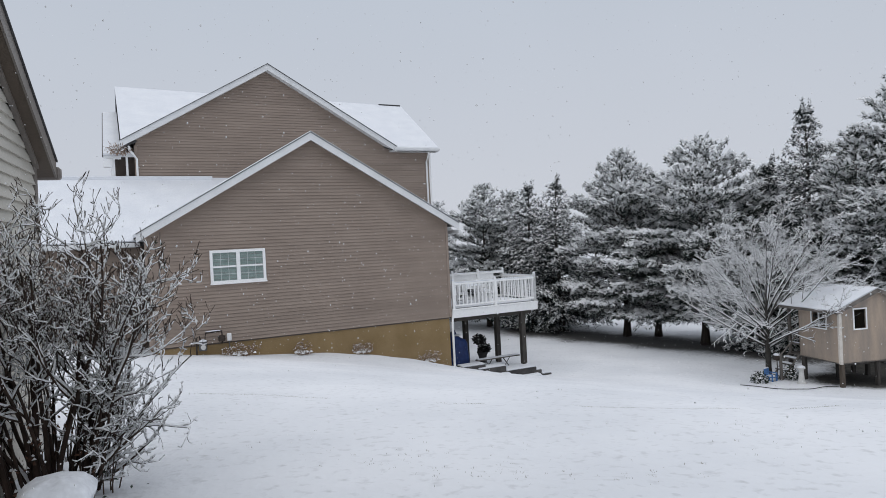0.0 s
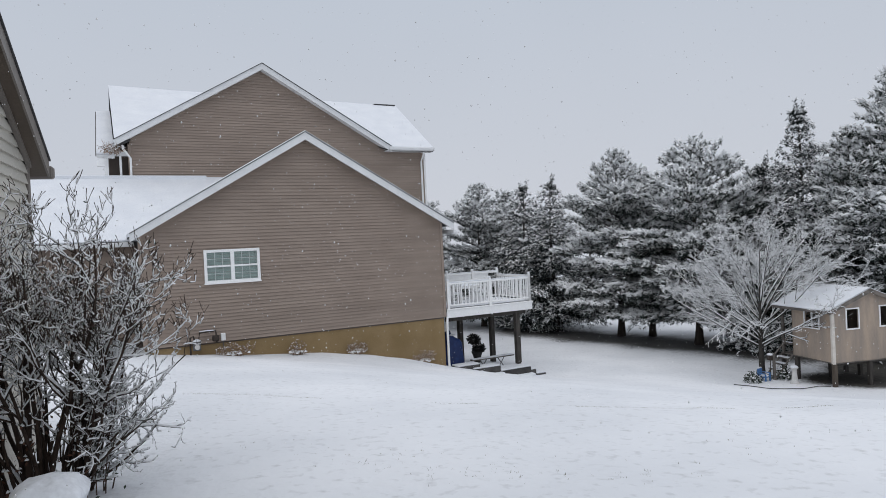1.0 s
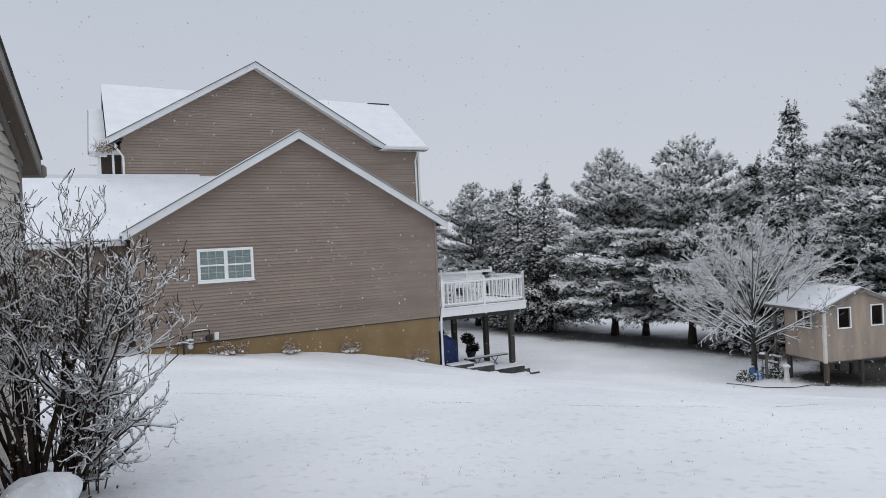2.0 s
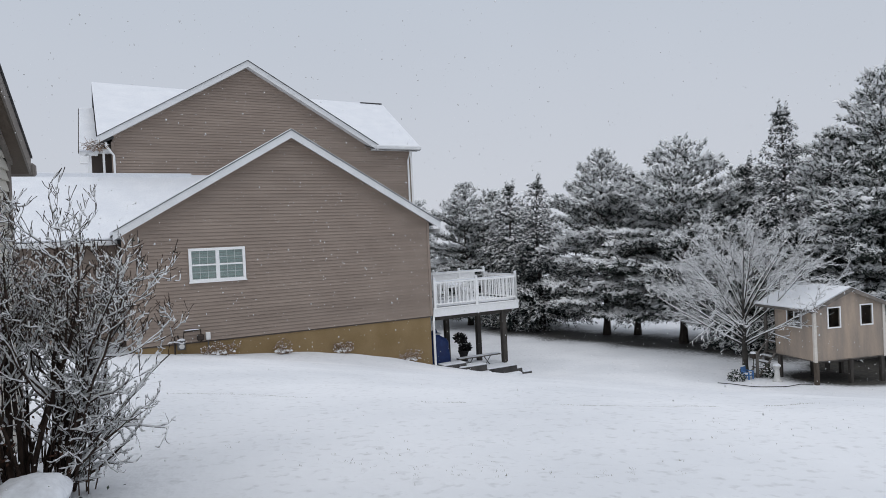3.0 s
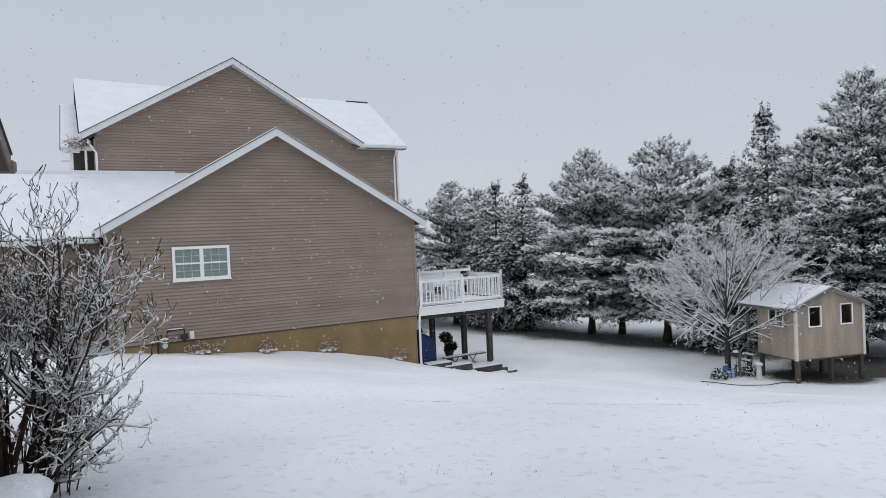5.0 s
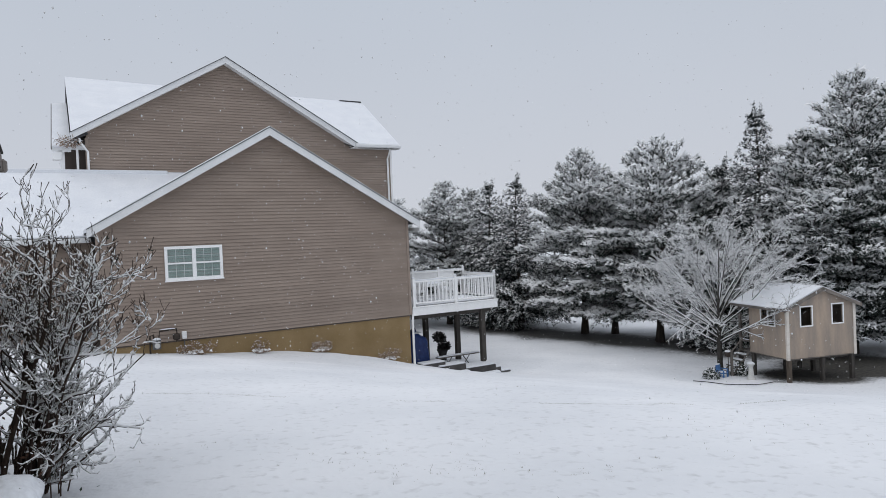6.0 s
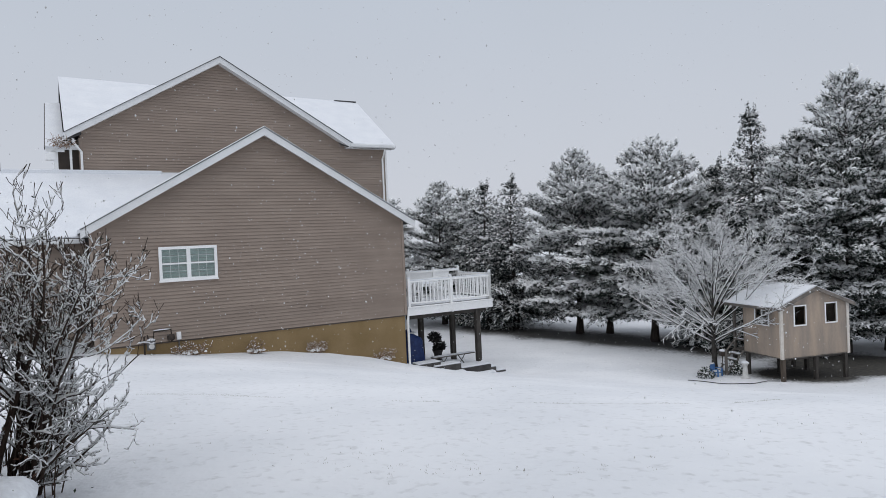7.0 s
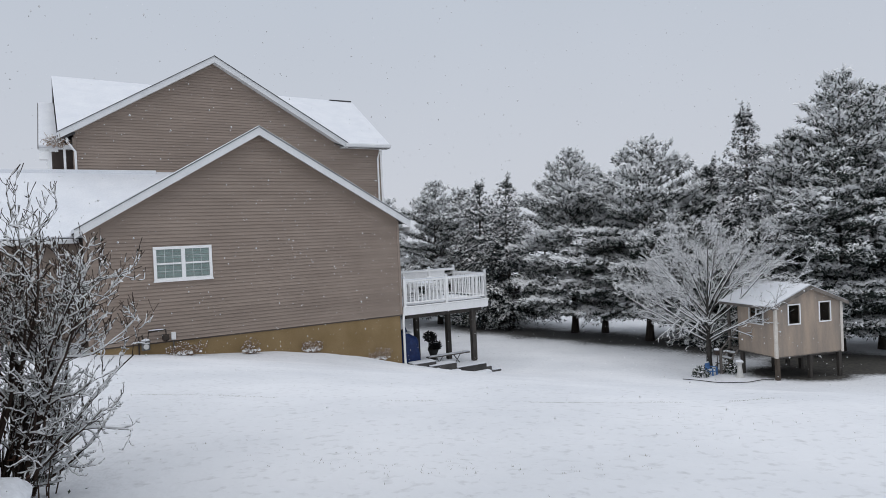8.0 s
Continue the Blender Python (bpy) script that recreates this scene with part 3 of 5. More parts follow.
part("snow", dome(bmesh.new(), (0.0, 0, 0.48), 0.13, 0.12, 0.07), M_SNOW, meter)
part("snow", dome(bmesh.new(), (0.36, 0, 0.79), 0.27, 0.035, 0.03), M_SNOW, meter)
meter.matrix_world = meter.matrix_world @ Matrix.Scale(0.95, 4)
box_u = thing("utility_box", HOUSE_M @ pose(-8.15, -0.05, -2.72), "small white utility box fixed to the siding", "utility box")
part("housing", box((-0.07, -0.06, -0.12), (0.07, 0.05, 0.12), 0.012), M_WHITE, box_u)
part("conduit", tube(bmesh.new(), [(0, 0.0, -0.12), (0, 0.0, -0.45)], 0.018, 6), M_METER, box_u)


class Sheaf:
    """Loose geometry gathered as plain lists: tubes, blades and snow pads."""

    def __init__(self):
        self.v, self.f = [], []

    def tube(self, pts, radii, sides=4):
        start = len(self.v)
        n = len(pts)
        for i in range(n):
            d = (pts[min(i + 1, n - 1)] - pts[max(i - 1, 0)])
            ref = Vector((0, 0, 1)) if abs(d.z) < 0.8 * d.length else Vector((1, 0, 0))
            s = d.cross(ref).normalized()
            u = s.cross(d).normalized()
            for k in range(sides):
                a = 2 * pi * (k + 0.5) / sides
                self.v.append(pts[i] + (s * cos(a) + u * sin(a)) * radii[i])
        for i in range(n - 1):
            for k in range(sides):
                a, b = start + i * sides + k, start + i * sides + (k + 1) % sides
                self.f.append((a, b, b + sides, a + sides))
        self.f.append(tuple(range(start + (n - 1) * sides, start + n * sides)))

    def tri(self, a, b, c):
        k = len(self.v)
        self.v += [a, b, c]
        self.f.append((k, k + 1, k + 2))

    def leaf(self, p, d, length, width):
        s = d.cross(Vector((rng.uniform(-1, 1), rng.uniform(-1, 1), rng.uniform(-1, 1)))).normalized() * width
        k = len(self.v)
        self.v += [p, p + d * length * 0.5 + s, p + d * length, p + d * length * 0.5 - s]
        self.f.append((k, k + 1, k + 2, k + 3))

    def pad(self, p, r, h, n=5):
        k = len(self.v)
        a0 = rng.uniform(0, 6.28)
        self.v.append(p + Vector((0, 0, h)))
        for i in range(n):
            a = a0 + 2 * pi * i / n
            q = r * rng.uniform(0.6, 1.2)
            self.v.append(p + Vector((q * cos(a), q * sin(a), -h * rng.uniform(0.1, 0.9))))
        for i in range(n):
            self.f.append((k, k + 1 + i, k + 1 + (i + 1) % n))

    def mesh(self, name, mat, smooth=False):
        return raw_mesh(name, [tuple(p) for p in self.v], self.f, mat, smooth=smooth)


rng = random.Random(11)


def rand_dir():
    while True:
        p = Vector((rng.uniform(-1, 1), rng.uniform(-1, 1), rng.uniform(-1, 1)))
        if 0.1 < p.length < 1:
            return p.normalized()


def flower_clump(u, d, size, heads):
    z = ground_at(u, d)
    root = thing("flower_clump", HOUSE_M @ pose(u, d, z - 0.02, 0, 0, rng.uniform(0, 360)), "dry perennial clump with snow-capped seed heads beside the wall", "dried plant", "clumps along the house wall")
    stems, hd, sn = Sheaf(), Sheaf(), Sheaf()
    for i in range(heads):
        a, rr = rng.uniform(0, 6.28), size * sqrt(rng.random())
        hgt = rng.uniform(0.16, 0.50) * (1.15 - 0.5 * rr / size)
        tip = Vector((rr * cos(a), rr * sin(a) * 0.7, hgt))
        base = Vector((0.35 * tip.x, 0.35 * tip.y, 0))
        stems.tube([base, (base + tip) / 2 + rand_dir() * 0.02, tip], [0.005, 0.004, 0.003], 3)
        for j in range(9):
            hd.leaf(tip, (rand_dir() + Vector((0, 0, 0.4))).normalized(), rng.uniform(0.035, 0.07), 0.014)
        sn.pad(tip + Vector((0, 0, 0.02)), rng.uniform(0.016, 0.034), 0.018)
    for i in range(26):
        a, rr = rng.uniform(0, 6.28), size * 0.8 * sqrt(rng.random())
        hd.leaf(Vector((rr * cos(a), rr * sin(a) * 0.7, 0.02)), (rand_dir() + Vector((0, 0, 1.2))).normalized(), 0.18, 0.02)
        sn.pad(Vector((rr * cos(a), rr * sin(a) * 0.7, 0.10 + 0.05 * rng.random())), rng.uniform(0.04, 0.10), 0.04)
    tagged(part("dry_growth", stems.mesh("dry_growth", M_DRY), M_DRY, root), kind="stuff")
    tagged(part("dry_seed_growth", hd.mesh("dry_seed_growth", M_DRY), M_DRY, root), kind="stuff")
    tagged(part("snow", sn.mesh("snow", M_TREE_SNOW), M_TREE_SNOW, root), kind="stuff")


for u, d, s, n in ((-7.85, -0.45, 0.62, 74), (-5.85, -0.42, 0.42, 46), (-3.75, -0.42, 0.50, 64), (-1.15, -0.42, 0.48, 54)):
    flower_clump(u, d, s, n)

# ------------------------------------------------------------------ white deck on posts
deck = thing("deck", HOUSE_M, "white raised deck with baluster railing on dark posts", "deck")
DU, DD, DZ0, DZ1, DRT = 3.97, 2.5, -2.93, -2.59, -1.58
part("floor", box((0.06, 0.02, DZ1 - 0.04), (DU, DD, DZ1)), M_GREYWOOD, deck)
part("floor_snow", box((0.08, 0.10, DZ1 + 0.002), (DU - 0.08, DD - 0.05, DZ1 + 0.05), 0.02), M_SNOW, deck)
part("rim_board", box((0.06, -0.03, DZ0), (DU + 0.03, 0.016, DZ1 - 0.05), 0.008), M_WHITE, deck)
part("rim_board", box((0.06, -0.05, DZ1 - 0.048), (DU + 0.06, 0.05, DZ1 + 0.005), 0.01), M_WHITE, deck, "snow-dusted deck edge")
part("rim_board", box((DU - 0.01, 0.02, DZ0), (DU + 0.03, DD, DZ1 - 0.05), 0.008), M_WHITE, deck)
for k in range(9):
    uu = 0.3 + 0.44 * k
    part("joist", box((uu - 0.022, 0.05, DZ0 + 0.03), (uu + 0.022, DD, DZ1 - 0.045)), M_GREYWOOD, deck)
part("beam", box((0.1, 2.2, DZ0 - 0.2), (DU - 0.2, 2.3, DZ0)), M_DARK_WOOD, deck)
part("beam", box((0.1, 0.16, DZ0 - 0.16), (DU - 0.2, 0.24, DZ0 + 0.02)), M_DARK_WOOD, deck)
for u, d in ((3.36, 0.22), (3.42, 2.3), (1.85, 2.3)):
    g = ground_at(u, d)
    part("post", box((u - 0.10, d - 0.10, g - 0.1), (u + 0.10, d + 0.10, DZ0 - 0.02), 0.012), M_DARK_WOOD, deck)


def rail_run(p0, p1, n_bal, n_posts, top):
    p0, p1 = Vector(p0), Vector(p1)
    d = p1 - p0
    along = atan2(d.y, d.x)
    ln = d.length
    m = Matrix.Translation(p0) @ Matrix.Rotation(along, 4, "Z")
    zt, zb = top - p0.z, 0.10
    for zz, hh, wd in ((zt - 0.09, 0.07, 0.045), (zb, 0.06, 0.03)):
        part("rail", box((0, -wd, zz), (ln, wd, zz + hh), 0.01, m), M_WHITE, deck)
    part("rail_snow", box((0.03, -0.04, zt - 0.018), (ln - 0.03, 0.04, zt + 0.018), 0.012, m), M_SNOW, deck)
    for k in range(n_posts):
        x = ln * k / max(1, n_posts - 1)
        part("rail_post", box((x - 0.052, -0.052, -0.04), (x + 0.052, 0.052, zt + 0.07), 0.012, m), M_WHITE, deck)
        part("post_cap", dome(bmesh.new(), m @ Vector((x, 0, zt + 0.07)), 0.07, 0.07, 0.06, 0.05, 10, 4), M_SNOW, deck)
    for k in range(n_bal):
        x = ln * (k + 0.5) / n_bal
        part("baluster", box((x - 0.02, -0.02, zb + 0.05), (x + 0.02, 0.02, zt - 0.085), 0, m), M_WHITE, deck)


rail_run((0.16, 0.03, DZ1), (DU - 0.06, 0.03, DZ1), 22, 3, DRT)
rail_run((DU - 0.06, 0.03, DZ1), (DU - 0.06, DD - 0.06, DZ1), 16, 2, DRT + 0.04)
rail_run((0.16, DD - 0.06, DZ1), (DU - 0.06, DD - 0.06, DZ1), 0, 4, DRT + 0.20)
part("privacy_panel", box((0.2, DD - 0.05, DRT - 0.28), (DU - 0.5, DD - 0.02, DRT + 0.12), 0.006), M_WHITE, deck, "white vinyl panel")


def patio_chair(u, d, turn):
    root = thing("patio_chair", HOUSE_M @ pose(u, d, DZ1 + 0.05, 0, 0, turn), "white plastic patio chair with snow on the deck", "chair", "patio chairs on the deck")
    part("seat", box((-0.24, -0.24, 0.40), (0.24, 0.24, 0.44), 0.015), M_WHITE, root)
    for sx in (-1, 1):
        for sy in (-1, 1):
            part("leg", box((sx * 0.21 - 0.02, sy * 0.21 - 0.02, 0), (sx * 0.21 + 0.02, sy * 0.21 + 0.02, 0.40)), M_WHITE, root)
        part("armrest", box((sx * 0.25 - 0.03, -0.22, 0.62), (sx * 0.25 + 0.03, 0.24, 0.65), 0.01), M_WHITE, root)
        part("arm_post", box((sx * 0.25 - 0.02, -0.2, 0.42), (sx * 0.25 + 0.02, -0.16, 0.62)), M_WHITE, root)
    bm = bmesh.new()
    for k in range(5):
        add_box(bm, (-0.2 + 0.09 * k, 0.215, 0.44), (-0.15 + 0.09 * k, 0.245, 0.84), 0.008)
    add_box(bm, (-0.24, 0.21, 0.82), (0.24, 0.25, 0.90), 0.012)
    part("backrest", bm, M_WHITE, root)
    part("snow", dome(bmesh.new(), (0, 0, 0.44), 0.22, 0.22, 0.06), M_SNOW, root)


patio_chair(0.9, 0.9, 160)
patio_chair(2.15, 0.8, 185)
patio_chair(2.5, 1.7, 20)
table = thing("patio_table", HOUSE_M @ pose(1.55, 1.2, DZ1 + 0.05), "white slatted patio table under snow on the deck", "table")
bm = bmesh.new()
for k in range(8):
    add_box(bm, (-0.5 + 0.128 * k, -0.42, 0.68), (-0.40 + 0.128 * k, 0.42, 0.71), 0.006)
part("tabletop", bm, M_WHITE, table)
part("apron", box((-0.5, -0.4, 0.60), (0.5, 0.4, 0.675), 0.01), M_WHITE, table)
for sx in (-1, 1):
    for sy in (-1, 1):
        part("leg", box((sx * 0.42 - 0.03, sy * 0.34 - 0.03, 0), (sx * 0.42 + 0.03, sy * 0.34 + 0.03, 0.60), 0.006), M_WHITE, table)
part("snow", dome(bmesh.new(), (0, 0, 0.71), 0.48, 0.40, 0.07, square=6.0), M_SNOW, table)

# ------------------------------------------------------------------ below the deck
g = ground_at(0.62, 0.75)
tarp = thing("tarpaulin_stack", HOUSE_M @ pose(0.64, 0.90, g - 0.03), "stack under a dark blue tarpaulin below the deck", "tarpaulin")
bm = bmesh.new()
verts = []
seg, lev = 20, 9
rows = []
for j in range(lev + 1):
    t = j / lev
    row = []
    for k in range(seg):
        a = 2 * pi * k / seg
        q = (abs(cos(a)) ** 4 + abs(sin(a)) ** 4) ** -0.25
        fold = 1 + 0.07 * sin(a * 7 + 2 * sin(t * 3)) * (1 - t) + 0.05 * noise.noise(Vector((cos(a) * 2, sin(a) * 2, t * 3)))
        w = (1 - 0.18 * t) if t < 0.85 else (1 - 0.18 * t) * max(0.02, (1 - t) / 0.15) ** 0.5
        row.append(bm.verts.new((0.47 * q * cos(a) * w * fold, 0.42 * q * sin(a) * w * fold, 1.30 * t - 0.16 * cos(a) * t)))
    rows.append(row)
for a, b in zip(rows, rows[1:]):
    for k in range(seg):
        bm.faces.new((a[k], a[(k + 1) % seg], b[(k + 1) % seg], b[k]))
bm.faces.new(rows[-1])
part("tarpaulin", bm, M_BLUE, tarp, smooth=True)
part("snow", dome(bmesh.new(), (-0.05, -0.05, 1.24), 0.22, 0.25, 0.06), M_SNOW, tarp)

planter = thing("garden_urn", HOUSE_M @ pose(2.66, 2.35, ground_at(2.66, 2.35) - 0.02), "dark urn planter with withered dark plants below the deck", "planter")
prof = [(0.16, 0.0), (0.18, 0.05), (0.14, 0.12), (0.18, 0.30), (0.24, 0.44), (0.25, 0.48), (0.20, 0.48)]
bm = bmesh.new()
rows = [[bm.verts.new((r * cos(2 * pi * k / 14), r * sin(2 * pi * k / 14), z)) for k in range(14)] for r, z in prof]
for a, b in zip(rows, rows[1:]):
    for k in range(14):
        bm.faces.new((a[k], a[(k + 1) % 14], b[(k + 1) % 14], b[k]))
bm.faces.new(rows[0][::-1])
bm.faces.new(rows[-1])
part("urn", bm, M_PLANTER, planter, smooth=True)
sh, sn = Sheaf(), Sheaf()
for cx, cz, r0 in ((0.10, 0.62, 0.26), (-0.14, 1.02, 0.26)):
    for i in range(520):
        d = rand_dir()
        d.z *= 0.7
        sh.leaf(Vector((cx, 0, cz)) + d * r0 * rng.uniform(0.3, 1.0), (d + rand_dir() * 0.6).normalized(), 0.11, 0.035)
    for i in range(16):
        a = rng.uniform(0, 6.28)
        q = r0 * sqrt(rng.random())
        sn.pad(Vector((cx + q * cos(a), q * sin(a), cz + r0 * 0.62)), 0.05, 0.015)
sh.tube([Vector((0, 0, 0.4)), Vector((-0.05, 0, 0.75)), Vector((-0.14, 0, 1.05))], [0.02, 0.018, 0.012], 5)
part("foliage", sh.mesh("foliage", M_PLANTER), M_PLANTER, planter)
tagged(part("snow", sn.mesh("snow", M_TREE_SNOW), M_TREE_SNOW, planter), kind="stuff")
planter.matrix_world = planter.matrix_world @ Matrix.Scale(1.0, 4)

bench = thing("trestle_bench", HOUSE_M @ pose(2.3, 0.75, ground_at(2.3, 0.75)), "low grey trestle bench dusted with snow below the deck", "bench")
part("plank", box((-0.85, -0.12, 0.40), (1.15, 0.12, 0.44), 0.008), M_GREYWOOD, bench)
part("plank_snow", box((-0.83, -0.11, 0.441), (1.12, 0.11, 0.475), 0.012), M_SNOW, bench)
for x0 in (-0.3, 0.55):
    for s in (-1, 1):
        part("leg", tube(bmesh.new(), [(x0 - 0.18 * s, -0.04 * s, -0.03), (x0 + 0.16 * s, -0.04 * s, 0.42)], 0.022, 4), M_METER, bench)

# stepped timber retaining edge running down beside the bank
steps = thing("retaining_steps", HOUSE_M, "dark timber retaining steps topped with snow beside the deck", "steps")
for u0, u1, z, d0, d1 in ((0.25, 1.25, -4.80, -0.30, 0.2), (0.9, 2.1, -4.95, -0.42, 0.1), (2.1, 3.5, -5.16, -0.45, 0.3), (3.45, 3.75, -5.30, -0.45, 0.3), (3.72, 4.15, -5.47, -0.55, 0.3)):
    part("step", box((u0, d0, -6.2), (u1, d1, z), 0.015), M_STONE, steps)
    part("step_snow", box((u0 - 0.05, d0 - 0.30, -6.2), (u1 + 0.05, d0 - 0.004, z - 0.22), 0.05), M_SNOW, steps)
    part("step_snow", box((u0 + 0.01, d0 + 0.01, z + 0.001), (u1 - 0.01, d1 - 0.01, z + 0.05), 0.015), M_SNOW, steps)

# ------------------------------------------------------------------ playhouse on stilts
PLAY_M = pose(12.83, 21.45, 0, 0, 0, 11.5)
play = thing("playhouse", PLAY_M, "weathered plywood playhouse on stilts with a snowy gable roof", "playhouse")
PW, PD, PB, PE, PA, PT = 2.78, 1.86, -4.65, -2.84, -2.33, 0.04


def wall_with_holes(name, length, poly_top, holes, m):
    """A sheet in (x, z) cut by rectangular openings, with thickness; split into strips round the holes."""
    xs = sorted({0.0, length, length / 2, *[h[0] for h in holes], *[h[2] for h in holes]})
    bm = bmesh.new()
    for a, b in zip(xs, xs[1:]):
        spans = [(PB, None)]
        for h in holes:
            if h[0] <= a + 1e-6 and h[2] >= b - 1e-6:
                spans = [(PB, h[1]), (h[3], None)]
        for lo, hi in spans:
            za, zb = (poly_top(a), poly_top(b)) if hi is None else (hi, hi)
            vs = [bm.verts.new(p) for y in (0, PT) for p in ((a, y, lo), (b, y, lo), (b, y, zb), (a, y, za))]
            for fc in ((0, 1, 2, 3), (5, 4, 7, 6), (1, 0, 4, 5), (2, 1, 5, 6), (3, 2, 6, 7), (0, 3, 7, 4)):
                bm.faces.new([vs[i] for i in fc])
    bmesh.ops.remove_doubles(bm, verts=bm.verts, dist=0.0005)
    bm.transform(m)
    return part(name, bm, M_PLY, play)


def window_frame(holes, parent, m):
    for x0, z0, x1, z1 in holes:
        bm = bmesh.new()
        w = 0.045
        for lo, hi in (((x0 - w, z0 - w), (x1 + w, z0)), ((x0 - w, z1), (x1 + w, z1 + w)), ((x0 - w, z0), (x0, z1)), ((x1, z0), (x1 + w, z1))):
            add_box(bm, (lo[0], -0.025, lo[1]), (hi[0], 0.02, hi[1]), 0.004, m)
        part("window_frame", bm, M_WHITE, parent, "white frame round an unglazed opening")


IDENT = Matrix.Identity(4)
gable_top = lambda x: PE + (PA - PE) * (1 - abs(x - PW / 2) / (PW / 2))
holes_front = [(0.54, -3.53, 0.99, -2.90), (1.86, -3.52, 2.30, -2.88)]
front = wall_with_holes("wall", PW, gable_top, holes_front, IDENT)
window_frame(holes_front, front, IDENT)
m_back = Matrix.Translation((0, PD - PT, 0))
wall_with_holes("wall", PW, gable_top, [], m_back)
m_left = Matrix.Translation((0.0, PD, 0)) @ Matrix.Rotation(radians(-90), 4, "Z")
holes_left = [(PD - 1.22, -3.55, PD - 0.60, -2.98)]
left = wall_with_holes("wall", PD, lambda x: PE, holes_left, m_left)
window_frame(holes_left, left, m_left)
m_right = Matrix.Translation((PW - PT, PD, 0)) @ Matrix.Rotation(radians(-90), 4, "Z")
wall_with_holes("wall", PD, lambda x: PE, [], m_right)
part("window_divider", box((PD - 0.93, -0.02, -3.55), (PD - 0.89, 0.02, -2.98), 0, m_left), M_WHITE, play)
part("floor", box((0, 0, PB - 0.02), (PW, 2.45, PB + 0.02)), M_GREYWOOD, play)
part("skirt_beam", box((0.05, 0.10, PB - 0.10), (PW - 0.05, 0.15, PB - 0.025)), M_DARK_WOOD, play)
for cx in (-0.01, PW + 0.01):
    bm = box((cx - 0.055, -0.03, PB - 0.02), (cx + 0.055, 0.0, PE + 0.02), 0.005)
    part("corner_trim", bm, M_PLY_TRIM, play, "pale corner board")
part("corner_trim", box((-0.03, -0.005, PB - 0.02), (0.0, 0.09, PE + 0.02), 0.004), M_PLY_TRIM, play)
for u, v in ((0.06, 0.06), (1.45, 0.08), (PW - 0.08, 0.06), (0.08, 1.75), (1.45, 1.75), (PW - 0.1, 1.75), (0.06, 2.4), (PW - 0.1, 2.4)):
    p = PLAY_M @ Vector((u, v, 0))
    part("stilt", box((u - 0.065, v - 0.065, ground_z(p.x, p.y) - 0.05), (u + 0.065, v + 0.065, PB - 0.02), 0.01), M_POST if u < 0.07 and v < 0.07 else M_DARK_WOOD, play)
for u in (0.06, PW - 0.1):
    part("porch_post", box((u - 0.045, 2.35, PB + 0.02), (u + 0.045, 2.44, PE + 0.02), 0.008), M_GREYWOOD, play)
RS = 0.40
for s in (-1, 1):
    a, za = PW / 2, -2.20
    e, ze = PW / 2 + s * 1.62, -2.20 - RS * 1.62
    part("roof_panel", prism(bmesh.new(), [(a, za - 0.06), (a, za - 0.13), (e, ze - 0.13), (e, ze - 0.06)], -0.12, 2.55), M_GREYWOOD, play)
    part("roof_snow", prism(bmesh.new(), [(a, za), (a, za - 0.055), (e + s * 0.01, ze - 0.055), (e + s * 0.01, ze - 0.02)], -0.10, 2.56), M_SNOW, play, "snow on the roof")
    part("bargeboard", prism(bmesh.new(), [(a, za - 0.04), (a, za - 0.17), (e, ze - 0.17), (e, ze - 0.04)], -0.15, -0.12), M_BARGE, play)
part("eave_board", box((PW / 2 - 1.64, -0.12, -2.20 - RS * 1.62 - 0.14), (PW / 2 - 1.60, 2.55, -2.20 - RS * 1.62 - 0.05)), M_GREYWOOD, play)
for zz in (-4.30, -3.95):
    part("porch_rail", box((0.02, 1.9, zz), (0.06, 2.42, zz + 0.06)), M_GREYWOOD, play)
    part("porch_rail_snow", box((0.01, 1.9, zz + 0.062), (0.07, 2.42, zz + 0.09), 0.01), M_SNOW, play)
# steps up to the porch from the left
for s in (0.0, 0.5):
    part("stringer", tube(bmesh.new(), [(-0.75, 1.92 + s, -5.50), (0.02, 1.92 + s, PB)], 0.04, 4), M_GREYWOOD, play)
for k in range(4):
    t = (k + 0.6) / 4.4
    x, z = -0.75 + 0.77 * t, -5.5 + 0.85 * t
    part("tread", box((x - 0.10, 1.9, z), (x + 0.10, 2.45, z + 0.035)), M_GREYWOOD, play)
    part("tread_snow", box((x - 0.09, 1.91, z + 0.036), (x + 0.09, 2.44, z + 0.07), 0.012), M_SNOW, play)
part("newel", box((-0.80, 1.86, -5.6), (-0.72, 1.94, -4.55), 0.008), M_GREYWOOD, play)
part("handrail", tube(bmesh.new(), [(-0.76, 1.90, -4.6), (0.02, 1.90, -3.85)], 0.03, 4), M_GREYWOOD, play)

# ------------------------------------------------------------------ garden bed with edging, chair, ornament
bed = Sheaf()
arc = []
for k in range(25):
    t = k / 24
    x = 9.62 + 3.1 * t
    y = 21.75 - 0.75 * sin(pi * min(1, t * 1.15)) - 0.25 * t
    arc.append(Vector((x, y, ground_z(x, y) + 0.035)))
bed.tube(arc, [0.014] * len(arc), 6)
edging = tagged(new("lawn_edging", bed.mesh("lawn_edging", M_EDGE)), "curved black edging round the snowy garden bed", "edging")

